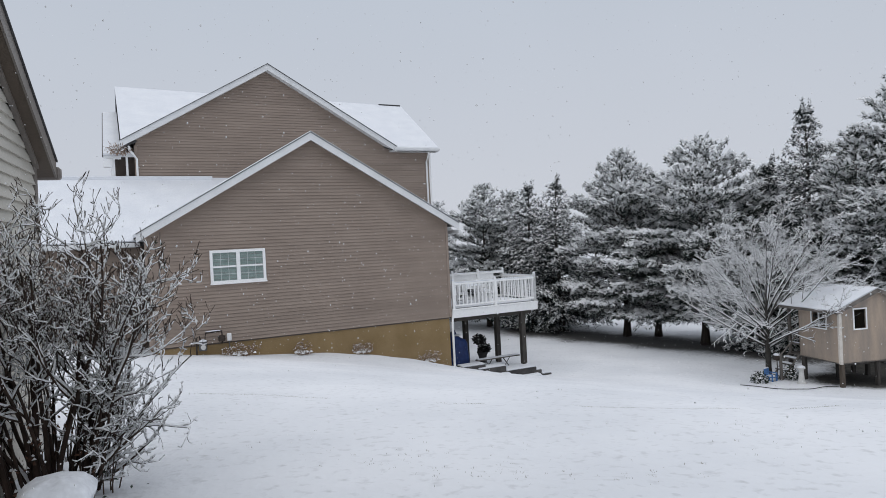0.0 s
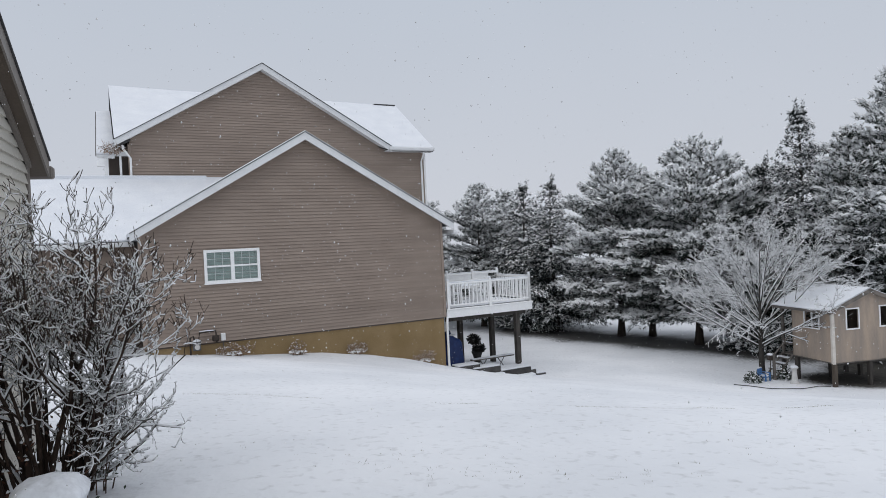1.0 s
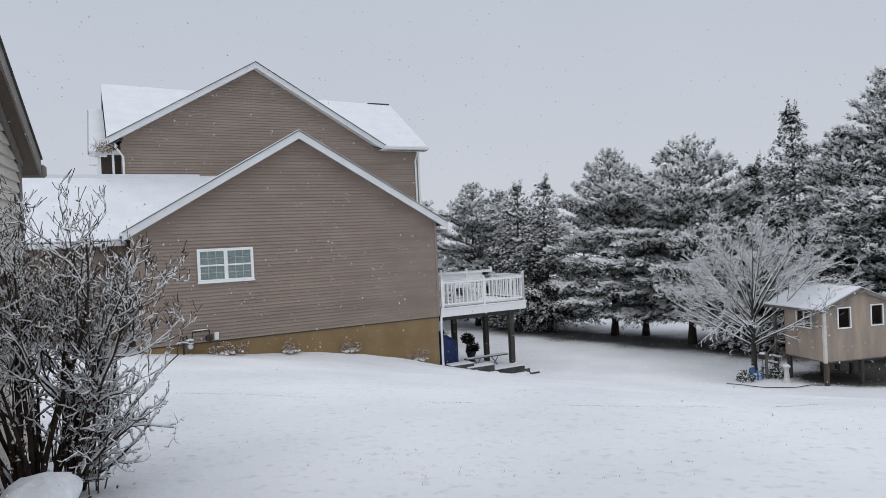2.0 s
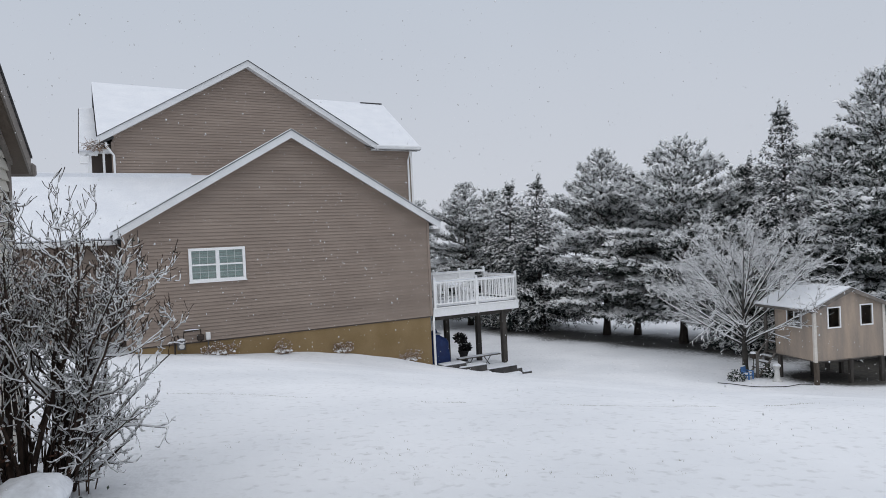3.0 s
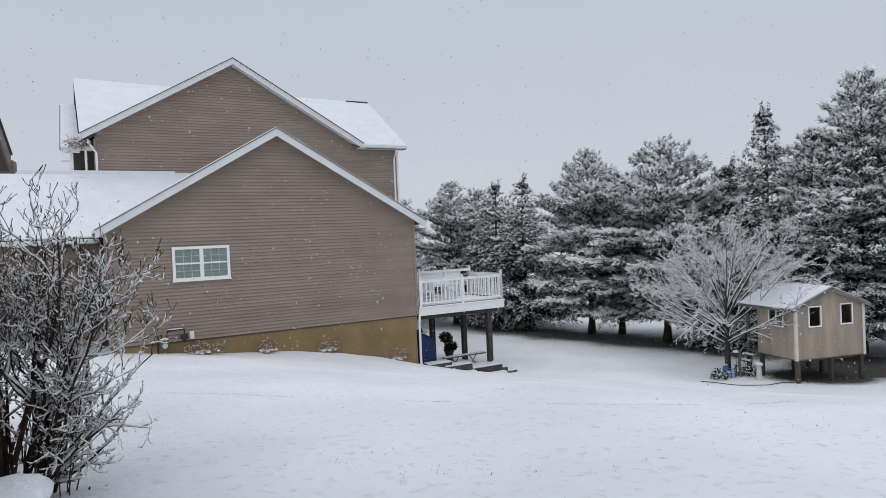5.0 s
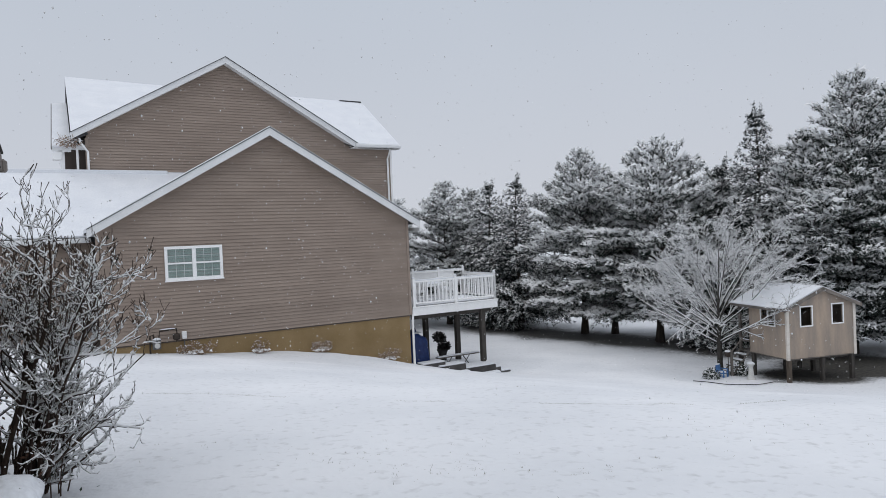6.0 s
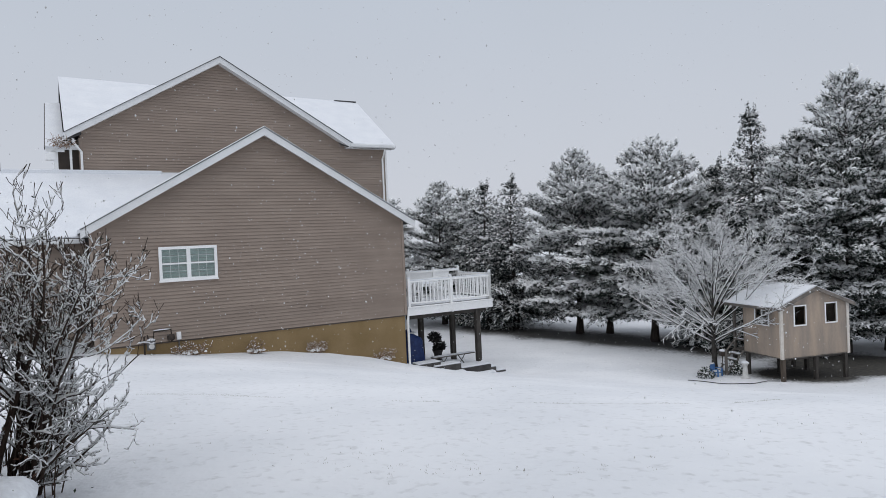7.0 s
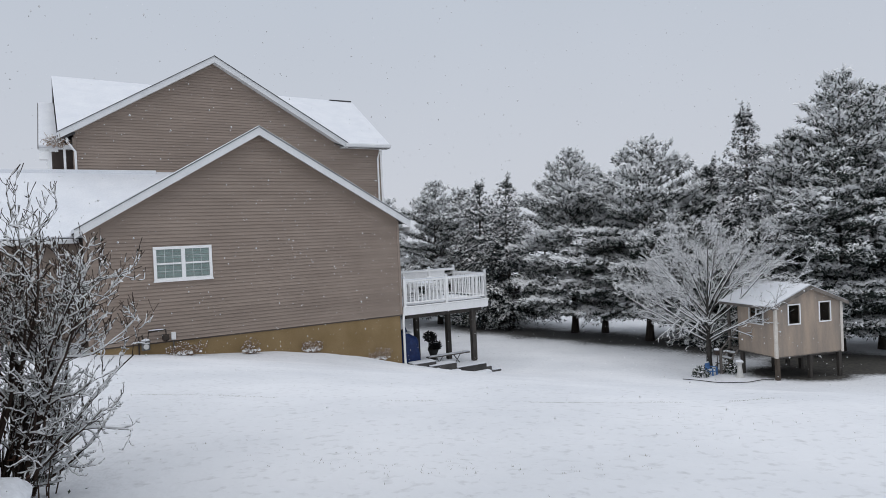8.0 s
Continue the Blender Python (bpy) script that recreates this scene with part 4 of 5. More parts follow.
seat = thing("garden_chair", pose(11.30, 23.1, ground_z(11.30, 23.1) - 0.02, 0, 0, 35), "small faded blue plastic garden chair with snow", "chair")
part("seat", box((-0.2, -0.2, 0.2), (0.2, 0.2, 0.25), 0.02), M_BLUE_LIGHT, seat)
part("backrest", box((-0.2, 0.17, 0.25), (0.2, 0.23, 0.58), 0.03), M_BLUE_LIGHT, seat)
for sx in (-1, 1):
    part("armrest", box((sx * 0.22 - 0.03, -0.18, 0.36), (sx * 0.22 + 0.03, 0.2, 0.40), 0.012), M_BLUE_LIGHT, seat)
    for sy in (-1, 1):
        part("leg", box((sx * 0.18 - 0.03, sy * 0.17 - 0.03, 0), (sx * 0.18 + 0.03, sy * 0.17 + 0.03, 0.36 if sy < 0 else 0.2), 0.008), M_BLUE_LIGHT, seat)
part("snow", dome(bmesh.new(), (0, -0.02, 0.25), 0.18, 0.17, 0.08), M_SNOW, seat)
part("snow", dome(bmesh.new(), (0, 0.2, 0.58), 0.19, 0.04, 0.05), M_SNOW, seat)

seat.matrix_world = seat.matrix_world @ Matrix.Scale(0.78, 4)
ornament = thing("garden_pedestal", pose(11.98, 22.35, ground_z(11.98, 22.35) - 0.02), "pale stone pedestal topped with snow in the garden bed", "ornament")
prof = [(0.16, 0), (0.15, 0.06), (0.10, 0.12), (0.075, 0.45), (0.09, 0.52), (0.13, 0.55), (0.13, 0.58)]
bm = bmesh.new()
rows = [[bm.verts.new((r * cos(2 * pi * k / 12), r * sin(2 * pi * k / 12), z)) for k in range(12)] for r, z in prof]
for a, b in zip(rows, rows[1:]):
    for k in range(12):
        bm.faces.new((a[k], a[(k + 1) % 12], b[(k + 1) % 12], b[k]))
bm.faces.new(rows[-1])
part("column", bm, M_STATUE, ornament, smooth=True)
part("snow", dome(bmesh.new(), (0, 0, 0.58), 0.13, 0.13, 0.07), M_SNOW, ornament)

feeder = thing("lantern_post", pose(11.62, 23.25, ground_z(11.62, 23.25) - 0.02), "thin dark pole with a snow-capped lantern", "lantern")
part("pole", tube(bmesh.new(), [(0, 0, 0), (0, 0, 0.75)], 0.014, 6), M_PIPE, feeder)
part("lantern", box((-0.09, -0.09, 0.72), (0.09, 0.09, 0.9), 0.015), M_PIPE, feeder)
part("snow", dome(bmesh.new(), (0, 0, 0.9), 0.12, 0.12, 0.07), M_SNOW, feeder)


def small_shrub(x, y, r, h, label):
    root = thing("small_shrub", pose(x, y, ground_z(x, y) - 0.02), label, "shrub", "shrubs in the garden bed")
    lf, sn = Sheaf(), Sheaf()
    for i in range(420):
        d = rand_dir()
        d.z = abs(d.z)
        p = Vector((d.x * r, d.y * r, d.z * h)) * rng.uniform(0.45, 1)
        lf.leaf(p, (d + rand_dir() * 0.8).normalized(), 0.07, 0.02)
        if rng.random() < 0.14:
            sn.pad(p * 1.03, rng.uniform(0.03, 0.06), 0.03)
    for i in range(10):
        d = rand_dir()
        lf.tube([Vector((0, 0, 0)), Vector((d.x * r * 0.6, d.y * r * 0.6, h * 0.7))], [0.012, 0.005], 3)
    tagged(part("leaves", lf.mesh("leaves", M_LEAF_DARK), M_LEAF_DARK, root), kind="stuff")
    tagged(part("snow", sn.mesh("snow", M_TREE_SNOW), M_TREE_SNOW, root), kind="stuff")


small_shrub(10.75, 22.75, 0.30, 0.42, "low dark evergreen shrub flecked with snow in the bed")
small_shrub(12.08, 23.25, 0.36, 0.55, "rounded evergreen shrub with snow beside the playhouse steps")

# ------------------------------------------------------------------ own house at the edge of the view
OWN_M = pose(-4.06, 6.56, 0, 0, 0, 20)
own = thing("own_house", OWN_M, "beige-sided house gable with brown soffit beside the shrub", "house")
OS, OE, OY = 0.575, 1.01, 0.20
own_top = lambda y: OE - 0.14 + OS * (OY - y) if y > -4.8 else OE - 0.14 + OS * (OY + 4.8) - OS * (-4.8 - y)
bm = bmesh.new()
gb = -2.4
pl = [(0, gb), (-9.6, gb), (-9.6, own_top(-9.6)), (-4.8, own_top(-4.8)), (0, own_top(0))]
a = [bm.verts.new((-0.012, y, z)) for y, z in pl]
b = [bm.verts.new((-7.0, y, z)) for y, z in pl]
bm.faces.new(a)
bm.faces.new(b[::-1])
for i in range(5):
    j = (i + 1) % 5
    bm.faces.new((a[j], a[i], b[i], b[j]))
own_wall = part("wall", bm, M_BACKING_AND_SHADE, own)
z, lap = -2.17, 0.105
while z < 3.2:
    zt = z + lap
    y0 = 0.0 if own_top(0) > zt else OY - (zt - OE + 0.14) / OS
    y1 = -9.6
    bm = bmesh.new()
    q = [bm.verts.new(p) for p in ((0.034, y0, z), (0.034, y1, z), (0.004, y1, zt + 0.005), (0.004, y0, zt + 0.005), (-0.01, y0, z), (-0.01, y1, z), (-0.01, y1, zt + 0.005), (-0.01, y0, zt + 0.005))]
    for fc in ((0, 1, 2, 3), (5, 4, 7, 6), (1, 0, 4, 5), (2, 1, 5, 6), (3, 2, 6, 7), (0, 3, 7, 4)):
        bm.faces.new([q[i] for i in fc])
    part("siding_board", bm, M_OWN_SIDING, own_wall)
    z = zt
part("corner_post", box((-0.05, -0.04, gb), (0.035, 0.05, own_top(0)), 0.008), M_FASCIA_DARK, own)


def own_slope(x0, x1, dz0, dz1, mat, name, y_far=OY):
    bm = bmesh.new()
    ridge = -4.8
    rows = [(y_far, own_top(y_far)), (ridge, own_top(ridge)), (-9.96, own_top(-9.96))]
    for (ya, za), (yb, zb) in zip(rows, rows[1:]):
        vs = [bm.verts.new(p) for x in (x0, x1) for p in ((x, ya, za + dz0), (x, yb, zb + dz0), (x, yb, zb + dz1), (x, ya, za + dz1))]
        for fc in ((0, 1, 2, 3), (5, 4, 7, 6), (1, 0, 4, 5), (2, 1, 5, 6), (3, 2, 6, 7), (0, 3, 7, 4)):
            bm.faces.new([vs[i] for i in fc])
    return part(name, bm, mat, own)


own_slope(-7.2, 0.16, 0.0, 0.02, M_BROWN_SOFFIT, "soffit")
own_slope(-7.2, 0.16, 0.022, 0.14, M_SHINGLE, "roof_deck")
own_slope(0.02, 0.06, -0.05, 0.0, M_FASCIA_DARK, "frieze", 0.0)
own_slope(0.10, 0.196, 0.155, 0.175, M_SHINGLE, "drip_edge")
own_slope(0.162, 0.180, -0.01, 0.15, M_FASCIA_DARK, "bargeboard")
own_slope(-7.2, 0.16, 0.176, 0.215, M_SNOW, "roof_snow")
part("gutter", box((-7.2, OY, own_top(OY) - 0.02), (0.21, OY + 0.11, own_top(OY) + 0.11), 0.02), M_FASCIA_DARK, own, "dark gutter")

# snow-covered box beside the wall
px, py = place(-31.4, 4.9)
crate = thing("garden_box", pose(px, py, ground_z(px, py) - 0.05, 0, 0, 24), "low garden box buried under a rounded cap of snow", "garden box")
part("box", box((-0.20, -0.24, 0), (0.20, 0.24, 0.33), 0.015), M_GREYWOOD, crate)
part("snow", dome(bmesh.new(), (0, 0, 0.30), 0.225, 0.265, 0.15, 0.10, 28, 8, square=4.0), M_SNOW, crate, smooth=True)


# ------------------------------------------------------------------ bare woody plants carrying snow
def grow(wood, snow, tips, p, d, length, radius, level, spec):
    """One branch: a crooked run of segments, side shoots, snow along the upper side."""
    n = spec["seg"][level]
    pts, rad = [p.copy()], [radius]
    step = length / n
    for i in range(n):
        d = (d + rand_dir() * spec["crook"][level] + Vector((0, 0, spec["lift"][level]))).normalized()
        p = p + d * step
        pts.append(p.copy())
        rad.append(radius * (1 - spec["taper"] * (i + 1) / n))
    wood.tube(pts, rad, 5 if level == 0 else (4 if level == 1 else 3))
    # snow lies where the branch is not steep
    run_p, run_r = [], []
    for i in range(n + 1):
        dd = (pts[min(i + 1, n)] - pts[max(i - 1, 0)]).normalized()
        flat = 1 - abs(dd.z)
        keep = flat > spec["steep"] and rng.random() < spec["snow"]
        if keep:
            th = spec["pad"] * rng.uniform(0.7, 1.25) * (0.5 + 0.6 * flat) * min(1.9, 0.42 + rad[i] / spec["full"])
            run_p.append(pts[i] + Vector((0, 0, rad[i] * 0.9 + th * 0.75)))
            run_r.append(rad[i] * 0.45 + th)
        if (not keep or i == n) and run_p:
            if len(run_p) > 1:
                run_r[0] *= 0.7
                run_r[-1] *= 0.7
                snow.tube(run_p, run_r, 4)
            run_p, run_r = [], []
    if level >= spec["levels"] - 1:
        tips.append((p, d))
        return
    k = spec["kids"][level]
    for j in range(k):
        t = spec["from"][level] + (1 - spec["from"][level]) * (j + rng.random()) / k
        i = min(n - 1, int(t * n))
        q = pts[i].lerp(pts[i + 1], t * n - i)
        axis = (pts[i + 1] - pts[i]).normalized()
        side = axis.cross(rand_dir()).normalized()
        if spec["flat"]:
            side = (side + Vector((0, 0, spec["flat"]))).normalized()
        ang = radians(rng.uniform(*spec["angle"]))
        nd = (axis * cos(ang) + side * sin(ang)).normalized()
        if level < 2 and rng.random() < spec["clump"]:
            snow.pad(q + Vector((0, 0, rad[i] * 0.6 + 0.004)), rng.uniform(0.010, 0.022), rng.uniform(0.010, 0.020), 7)
        grow(wood, snow, tips, q, nd, length * rng.uniform(*spec["ratio"]) * (1.15 - 0.45 * t), max(spec["thin"], rad[i] * spec["shrink"]), level + 1, spec)


BUSH = dict(seg=(11, 9, 7, 5), crook=(0.14, 0.27, 0.38, 0.42), lift=(0.02, 0.05, 0.08, 0.10), taper=0.74, steep=0.09, snow=0.92, pad=0.0098,
            levels=4, kids=(6, 5, 3), angle=(25, 66), ratio=(0.28, 0.48), shrink=0.60, thin=0.0028, flat=0.15, full=0.0105, clump=0.3)
BUSH["from"] = (0.28, 0.15, 0.15)


def shrub():
    x, y = place(-31.4, 5.9)
    root = thing("shrub", pose(x, y, ground_z(x, y) - 0.03), "tall bare multi-stemmed shrub with snow along its branches", "shrub")
    snow, tips, leaves, dry = Sheaf(), [], Sheaf(), Sheaf()
    rng.seed(23)

    def stem(base, d, ln, rad):
        wood = Sheaf()
        grow(wood, snow, tips, base, d, ln, rad, 0, BUSH)
        part("stem", wood.mesh("stem", M_TWIG, True), M_TWIG, root)

    for i in range(18):
        a = rng.uniform(0, 2 * pi)
        rr = 0.34 * sqrt(rng.random())
        base = Vector((rr * cos(a) * 1.2 - 0.04, rr * sin(a) * 0.6, 0))
        lean = Vector((cos(a), sin(a) * 0.6, 0)) * rng.uniform(0.05, 0.27)
        stem(base, (Vector((0, 0, 1)) + lean).normalized(), rng.uniform(1.60, 2.08), 0.014 + 0.024 * rng.random() ** 1.6)
    # arching side limbs towards the lawn
    for lean, ln, up in ((0.55, 1.5, 1.0), (0.5, 1.6, 1.0), (0.45, 1.65, 1.0), (0.62, 1.35, 1.0), (0.75, 1.15, 1.0), (0.85, 1.0, 1.0), (0.95, 0.85, 0.95), (1.1, 0.7, 0.85),
                         (1.3, 0.55, 0.7), (1.4, 0.45, 0.6), (0.4, 1.55, 1.2), (0.68, 1.25, 1.0), (0.58, 1.0, 1.0), (1.0, 0.6, 0.8), (0.3, 1.6, 1.2), (0.48, 1.3, 1.0), (0.8, 0.8, 0.9), (1.05, 0.85, 0.75), (0.9, 0.95, 0.8), (1.2, 0.75, 0.7), (1.0, 0.9, 0.85)):
        ln *= 1.08
        d = Vector((lean * 0.78, lean * rng.uniform(-0.2, 0.35), up)).normalized()
        stem(Vector((rng.uniform(0, 0.28), rng.uniform(-0.1, 0.15), 0.02)), d, ln, 0.018)
    # tall stems leaning towards the house wall
    for lean, ln in ((-0.28, 1.85), (-0.36, 1.75), (-0.20, 1.9), (-0.45, 1.6)):
        stem(Vector((rng.uniform(-0.3, -0.1), rng.uniform(-0.1, 0.15), 0.02)), Vector((lean, rng.uniform(-0.1, 0.1), 1.0)).normalized(), ln, 0.020)
    # fine upright suckers round the foot
    for i in range(34):
        wood = Sheaf()
        a = rng.uniform(0, 2 * pi)
        rr = 0.46 * sqrt(rng.random())
        base = Vector((rr * cos(a) + 0.05, rr * sin(a) * 0.7, 0))
        pts = [base]
        d = (Vector((0, 0, 1)) + Vector((cos(a), sin(a), 0)) * 0.15).normalized()
        for k in range(5):
            d = (d + rand_dir() * 0.14).normalized()
            pts.append(pts[-1] + d * rng.uniform(0.12, 0.22))
        wood.tube(pts, [0.007, 0.006, 0.005, 0.004, 0.003, 0.002], 3)
        for k in range(1, 5):
            if rng.random() < 0.6:
                q = pts[k] + (rand_dir() + Vector((0.2, 0, 0.7))) * rng.uniform(0.06, 0.14)
                wood.tube([pts[k], (pts[k] + q) / 2 + rand_dir() * 0.01, q], [0.003, 0.0025, 0.0018], 3)
                snow.tube([pts[k] + Vector((0, 0, 0.004)), q + Vector((0, 0, 0.005))], [0.006, 0.004], 4)
        part("sucker", wood.mesh("sucker", M_TWIG), M_TWIG, root)
    for p, d in tips:
        if rng.random() < 0.10 and p.z > 1.2:
            for k in range(2):
                leaves.leaf(p, (d + rand_dir() * 0.8).normalized(), rng.uniform(0.02, 0.035), 0.006)
        if p.z < 0.25 and p.x < 0.5 and rng.random() < 0.1:
            for k in range(2):
                leaves.leaf(p + rand_dir() * 0.04, (d + rand_dir()).normalized(), 0.035, 0.009)
    for i in range(22):
        a, rr = rng.uniform(-1.9, 0.3), rng.uniform(0.35, 0.7)
        leaves.leaf(Vector((rr * cos(a), rr * sin(a), rng.uniform(0.04, 0.12))), (rand_dir() + Vector((0, 0, 0.3))).normalized(), 0.034, 0.010)
    # short upright twigs with buds crowd the top
    ends = Sheaf()
    for p, d in tips:
        if p.z > 1.15 and rng.random() < 0.75:
            for k in range(2):
                e = (d * 0.5 + rand_dir() * 0.55 + Vector((0, 0, 0.55))).normalized()
                q = p + e * rng.uniform(0.04, 0.12)
                ends.tube([p, (p + q) / 2 + rand_dir() * 0.006, q], [0.0028, 0.0024, 0.0034], 3)
                if rng.random() < 0.35:
                    snow.tube([p + Vector((0, 0, 0.004)), (p + q) / 2 + Vector((0, 0, 0.006))], [0.006, 0.004], 4)
    tagged(part("twig_growth", ends.mesh("twig_growth", M_TWIG), M_TWIG, root, "dark budded twig growth"), kind="stuff")
    # withered leaves caught among the stems near the foot
    for i in range(200):
        a, rr = rng.uniform(0, 6.28), 0.40 * sqrt(rng.random())
        p = Vector((rr * cos(a) + 0.04, rr * sin(a) * 0.7, 0.05 + 0.75 * rng.random() ** 1.3))
        dry.leaf(p, (rand_dir() - Vector((0, 0, 0.4))).normalized(), rng.uniform(0.025, 0.06), rng.uniform(0.006, 0.015))
        if rng.random() < 0.45:
            snow.pad(p + Vector((0, 0, 0.012)), rng.uniform(0.008, 0.017), 0.013, 7)
    tagged(part("dry_leaves", dry.mesh("dry_leaves", M_RUSSET), M_RUSSET, root, "withered russet leaves"), kind="stuff")
    tagged(part("snow", snow.mesh("snow", M_TREE_SNOW, True), M_TREE_SNOW, root, "snow lying along the branches"), kind="stuff")
    tagged(part("leaves", leaves.mesh("leaves", M_LEAF_DARK), M_LEAF_DARK, root, "few withered dark leaves"), kind="stuff")


shrub()

MAPLE = dict(seg=(7, 6, 5, 4), crook=(0.08, 0.13, 0.20, 0.26), lift=(0.0, 0.015, 0.02, 0.03), taper=0.78, steep=0.04, snow=0.97, pad=0.0135,
             levels=4, kids=(8, 6, 4), angle=(20, 48), ratio=(0.32, 0.52), shrink=0.55, thin=0.0042, flat=0.1, full=0.009, clump=0.2)
MAPLE["from"] = (0.30, 0.18, 0.15)


def bare_tree():
    x, y = 11.80, 24.25
    root = thing("bare_tree", pose(x, y, ground_z(x, y) - 0.05), "small bare deciduous tree whitened by snow beside the playhouse", "tree")
    trunk, snow, tips = Sheaf(), Sheaf(), []
    trunk.tube([Vector(p) for p in ((0, 0, 0), (0, 0, 0.3), (0.02, 0.02, 0.9), (0, 0.02, 1.35), (0.03, 0.0, 1.9), (0.0, 0.03, 2.7))], [0.14, 0.105, 0.095, 0.085, 0.06, 0.03], 9)
    for i in range(26):
        a = 2 * pi * i * 0.382 + rng.uniform(-0.3, 0.3)
        t = i / 25
        lean = 2.35 - 2.1 * t ** 0.8 + rng.uniform(-0.12, 0.12)
        d = Vector((cos(a) * lean, sin(a) * lean, 1.0)).normalized()
        wood = Sheaf()
        grow(wood, snow, tips, Vector((0.01, 0.02, 1.0 + 1.55 * t)), d, rng.uniform(3.3, 3.8) - 0.25 * t, rng.uniform(0.022, 0.040), 0, MAPLE)
        part("branch", wood.mesh("branch", M_GREYBARK, True), M_GREYBARK, root)
    part("trunk", trunk.mesh("trunk", M_GREYBARK, True), M_GREYBARK, root)
    tagged(part("snow", snow.mesh("snow", M_TREE_SNOW, True), M_TREE_SNOW, root, "snow lying on every branch"), kind="stuff")


bare_tree()


# ------------------------------------------------------------------ conifers
nrng = np.random.default_rng(5)


def unit(a):
    return a / np.maximum(1e-6, np.linalg.norm(a, axis=1, keepdims=True))


def conifer(x, y, top, radius, kind, clear, density=1.0, label="", white=1.0):
    base = ground_z(x, y) - 0.05
    H = top - base
    root = thing("pine_tree" if kind == "pine" else "spruce_tree", pose(x, y, base), label, "tree", "row of conifers behind the lawn")
    trunk = Sheaf()
    r0 = 0.016 * H + 0.03
    lean = nrng.normal(0, 0.012, 2)
    axis = lambda z: Vector((lean[0] * z + 0.05 * sin(z * 0.9), lean[1] * z, z))
    zs = [H * k / 12 for k in range(13)]
    trunk.tube([axis(z) for z in zs], [max(0.012, r0 * max(0.0, 1 - z / H) ** 0.85 + (0.06 if k == 0 else 0)) for k, z in enumerate(zs)], 8)
    tp, td, ts = [], [], []
    z = clear
    while z < H - 0.15:
        t = (z - clear) / (H - clear)
        if kind == "pine":
            R = radius * min(1, 0.80 + 0.8 * t) * (1 - t ** 1.55) ** 0.95 + 0.26
        else:
            R = radius * (1 - t) ** 0.95 + 0.10
        n = int(nrng.integers(6, 9)) if t < 0.8 else 5
        a0 = nrng.uniform(0, 6.28)
        for k in range(n):
            if nrng.random() < 0.10:
                continue
            a = a0 + 6.283 * k / n + nrng.normal(0, 0.22)
            Lb = R * (nrng.uniform(0.5, 1.25) if t < 0.7 else nrng.uniform(0.7, 1.1))
            rise = (0.06 + 0.95 * t ** 1.4 if kind == "pine" else -0.18 + 0.80 * t) + nrng.normal(0, 0.12)
            if t < 0.22:
                rise = max(rise, 0.05 if kind == "pine" else -0.10)
            sag = 0.16 if kind == "pine" else 0.05
            d = np.array([cos(a), sin(a), 0.0])
            side = np.array([-sin(a), cos(a), 0.0])
            start = np.array(axis(z))
            pts = []
            for q in range(5):
                s = q / 4
                pts.append(Vector(start + d * Lb * s + np.array([0, 0, Lb * (rise * s - sag * s * s + (0.10 if kind == "pine" else 0.16) * s ** 3)])))
            load = nrng.uniform(0.55, 1.35)
            limb = Sheaf()
            limb.tube(pts, [max(0.006, 0.008 + 0.011 * Lb * (1 - q / 4.2)) for q in range(5)], 4)
            part("limb", limb.mesh("limb", M_BARK), None, root)
            # branchlets to both sides of the limb, each ending in a few shoots
            nb = max(4, int(Lb / 0.14 * density))
            s = np.clip(np.linspace(0.18, 1.0, nb) + nrng.normal(0, 0.03, nb), 0.1, 1.0)
            hand = np.where(np.arange(nb) % 2, 1.0, -1.0)
            ang = np.radians(nrng.uniform(38, 66, nb)) * hand
            zz = Lb * (rise * s - sag * s * s + (0.10 if kind == "pine" else 0.16) * s ** 3)
            root_p = start + d * (Lb * s)[:, None] + np.array([0, 0, 1.0]) * zz[:, None]
            up_b = (0.10 + 0.55 * t if kind == "pine" else -0.30 + 0.5 * t) + nrng.normal(0, 0.12, nb)
            dir_b = unit(d * np.cos(ang)[:, None] + side * np.sin(ang)[:, None] + np.array([0, 0, 1.0]) * up_b[:, None])
            len_b = np.minimum((0.16 + 0.46 * Lb * np.sin(np.pi * np.clip(s * 0.84 + 0.08, 0, 1))) * nrng.uniform(0.55, 1.1, nb), 1.25)
            for q in range(nb):
                m = max(2, int(len_b[q] / 0.13 * density))
                e = np.linspace(0.25, 1.0, m)
                droop = (0.10 if t < 0.5 else 0.0) if kind == "pine" else 0.22
                pp = root_p[q] + dir_b[q] * (len_b[q] * e)[:, None] - np.array([0, 0, 1.0]) * (droop * len_b[q] * e * e)[:, None] + nrng.normal(0, 0.035, (m, 3))
                alt = np.where(np.arange(m) % 2, 1.0, -1.0)[:, None] * np.cross(dir_b[q], [0, 0, 1.0])[None, :]
                tp.append(pp)
                td.append(unit(dir_b[q] * 0.8 + d * 0.35 + alt * 0.5 + np.array([0, 0, (0.10 + 1.0 * t if kind == "pine" else -0.1 + 0.5 * t)]) + nrng.normal(0, 0.2, (m, 3))))
                patch = 0.75 + 0.9 * noise.noise(Vector(root_p[q] + dir_b[q] * len_b[q]) * 0.9 + Vector((x, y, 0))) + nrng.uniform(-0.25, 0.35)
                ts.append(np.clip((0.35 + 0.75 * s[q] * (0.6 + 0.4 * e)) * load * white * (0.45 + patch), 0, 1.7))
        z += (0.46 if kind == "pine" else 0.36) * nrng.uniform(0.8, 1.2)
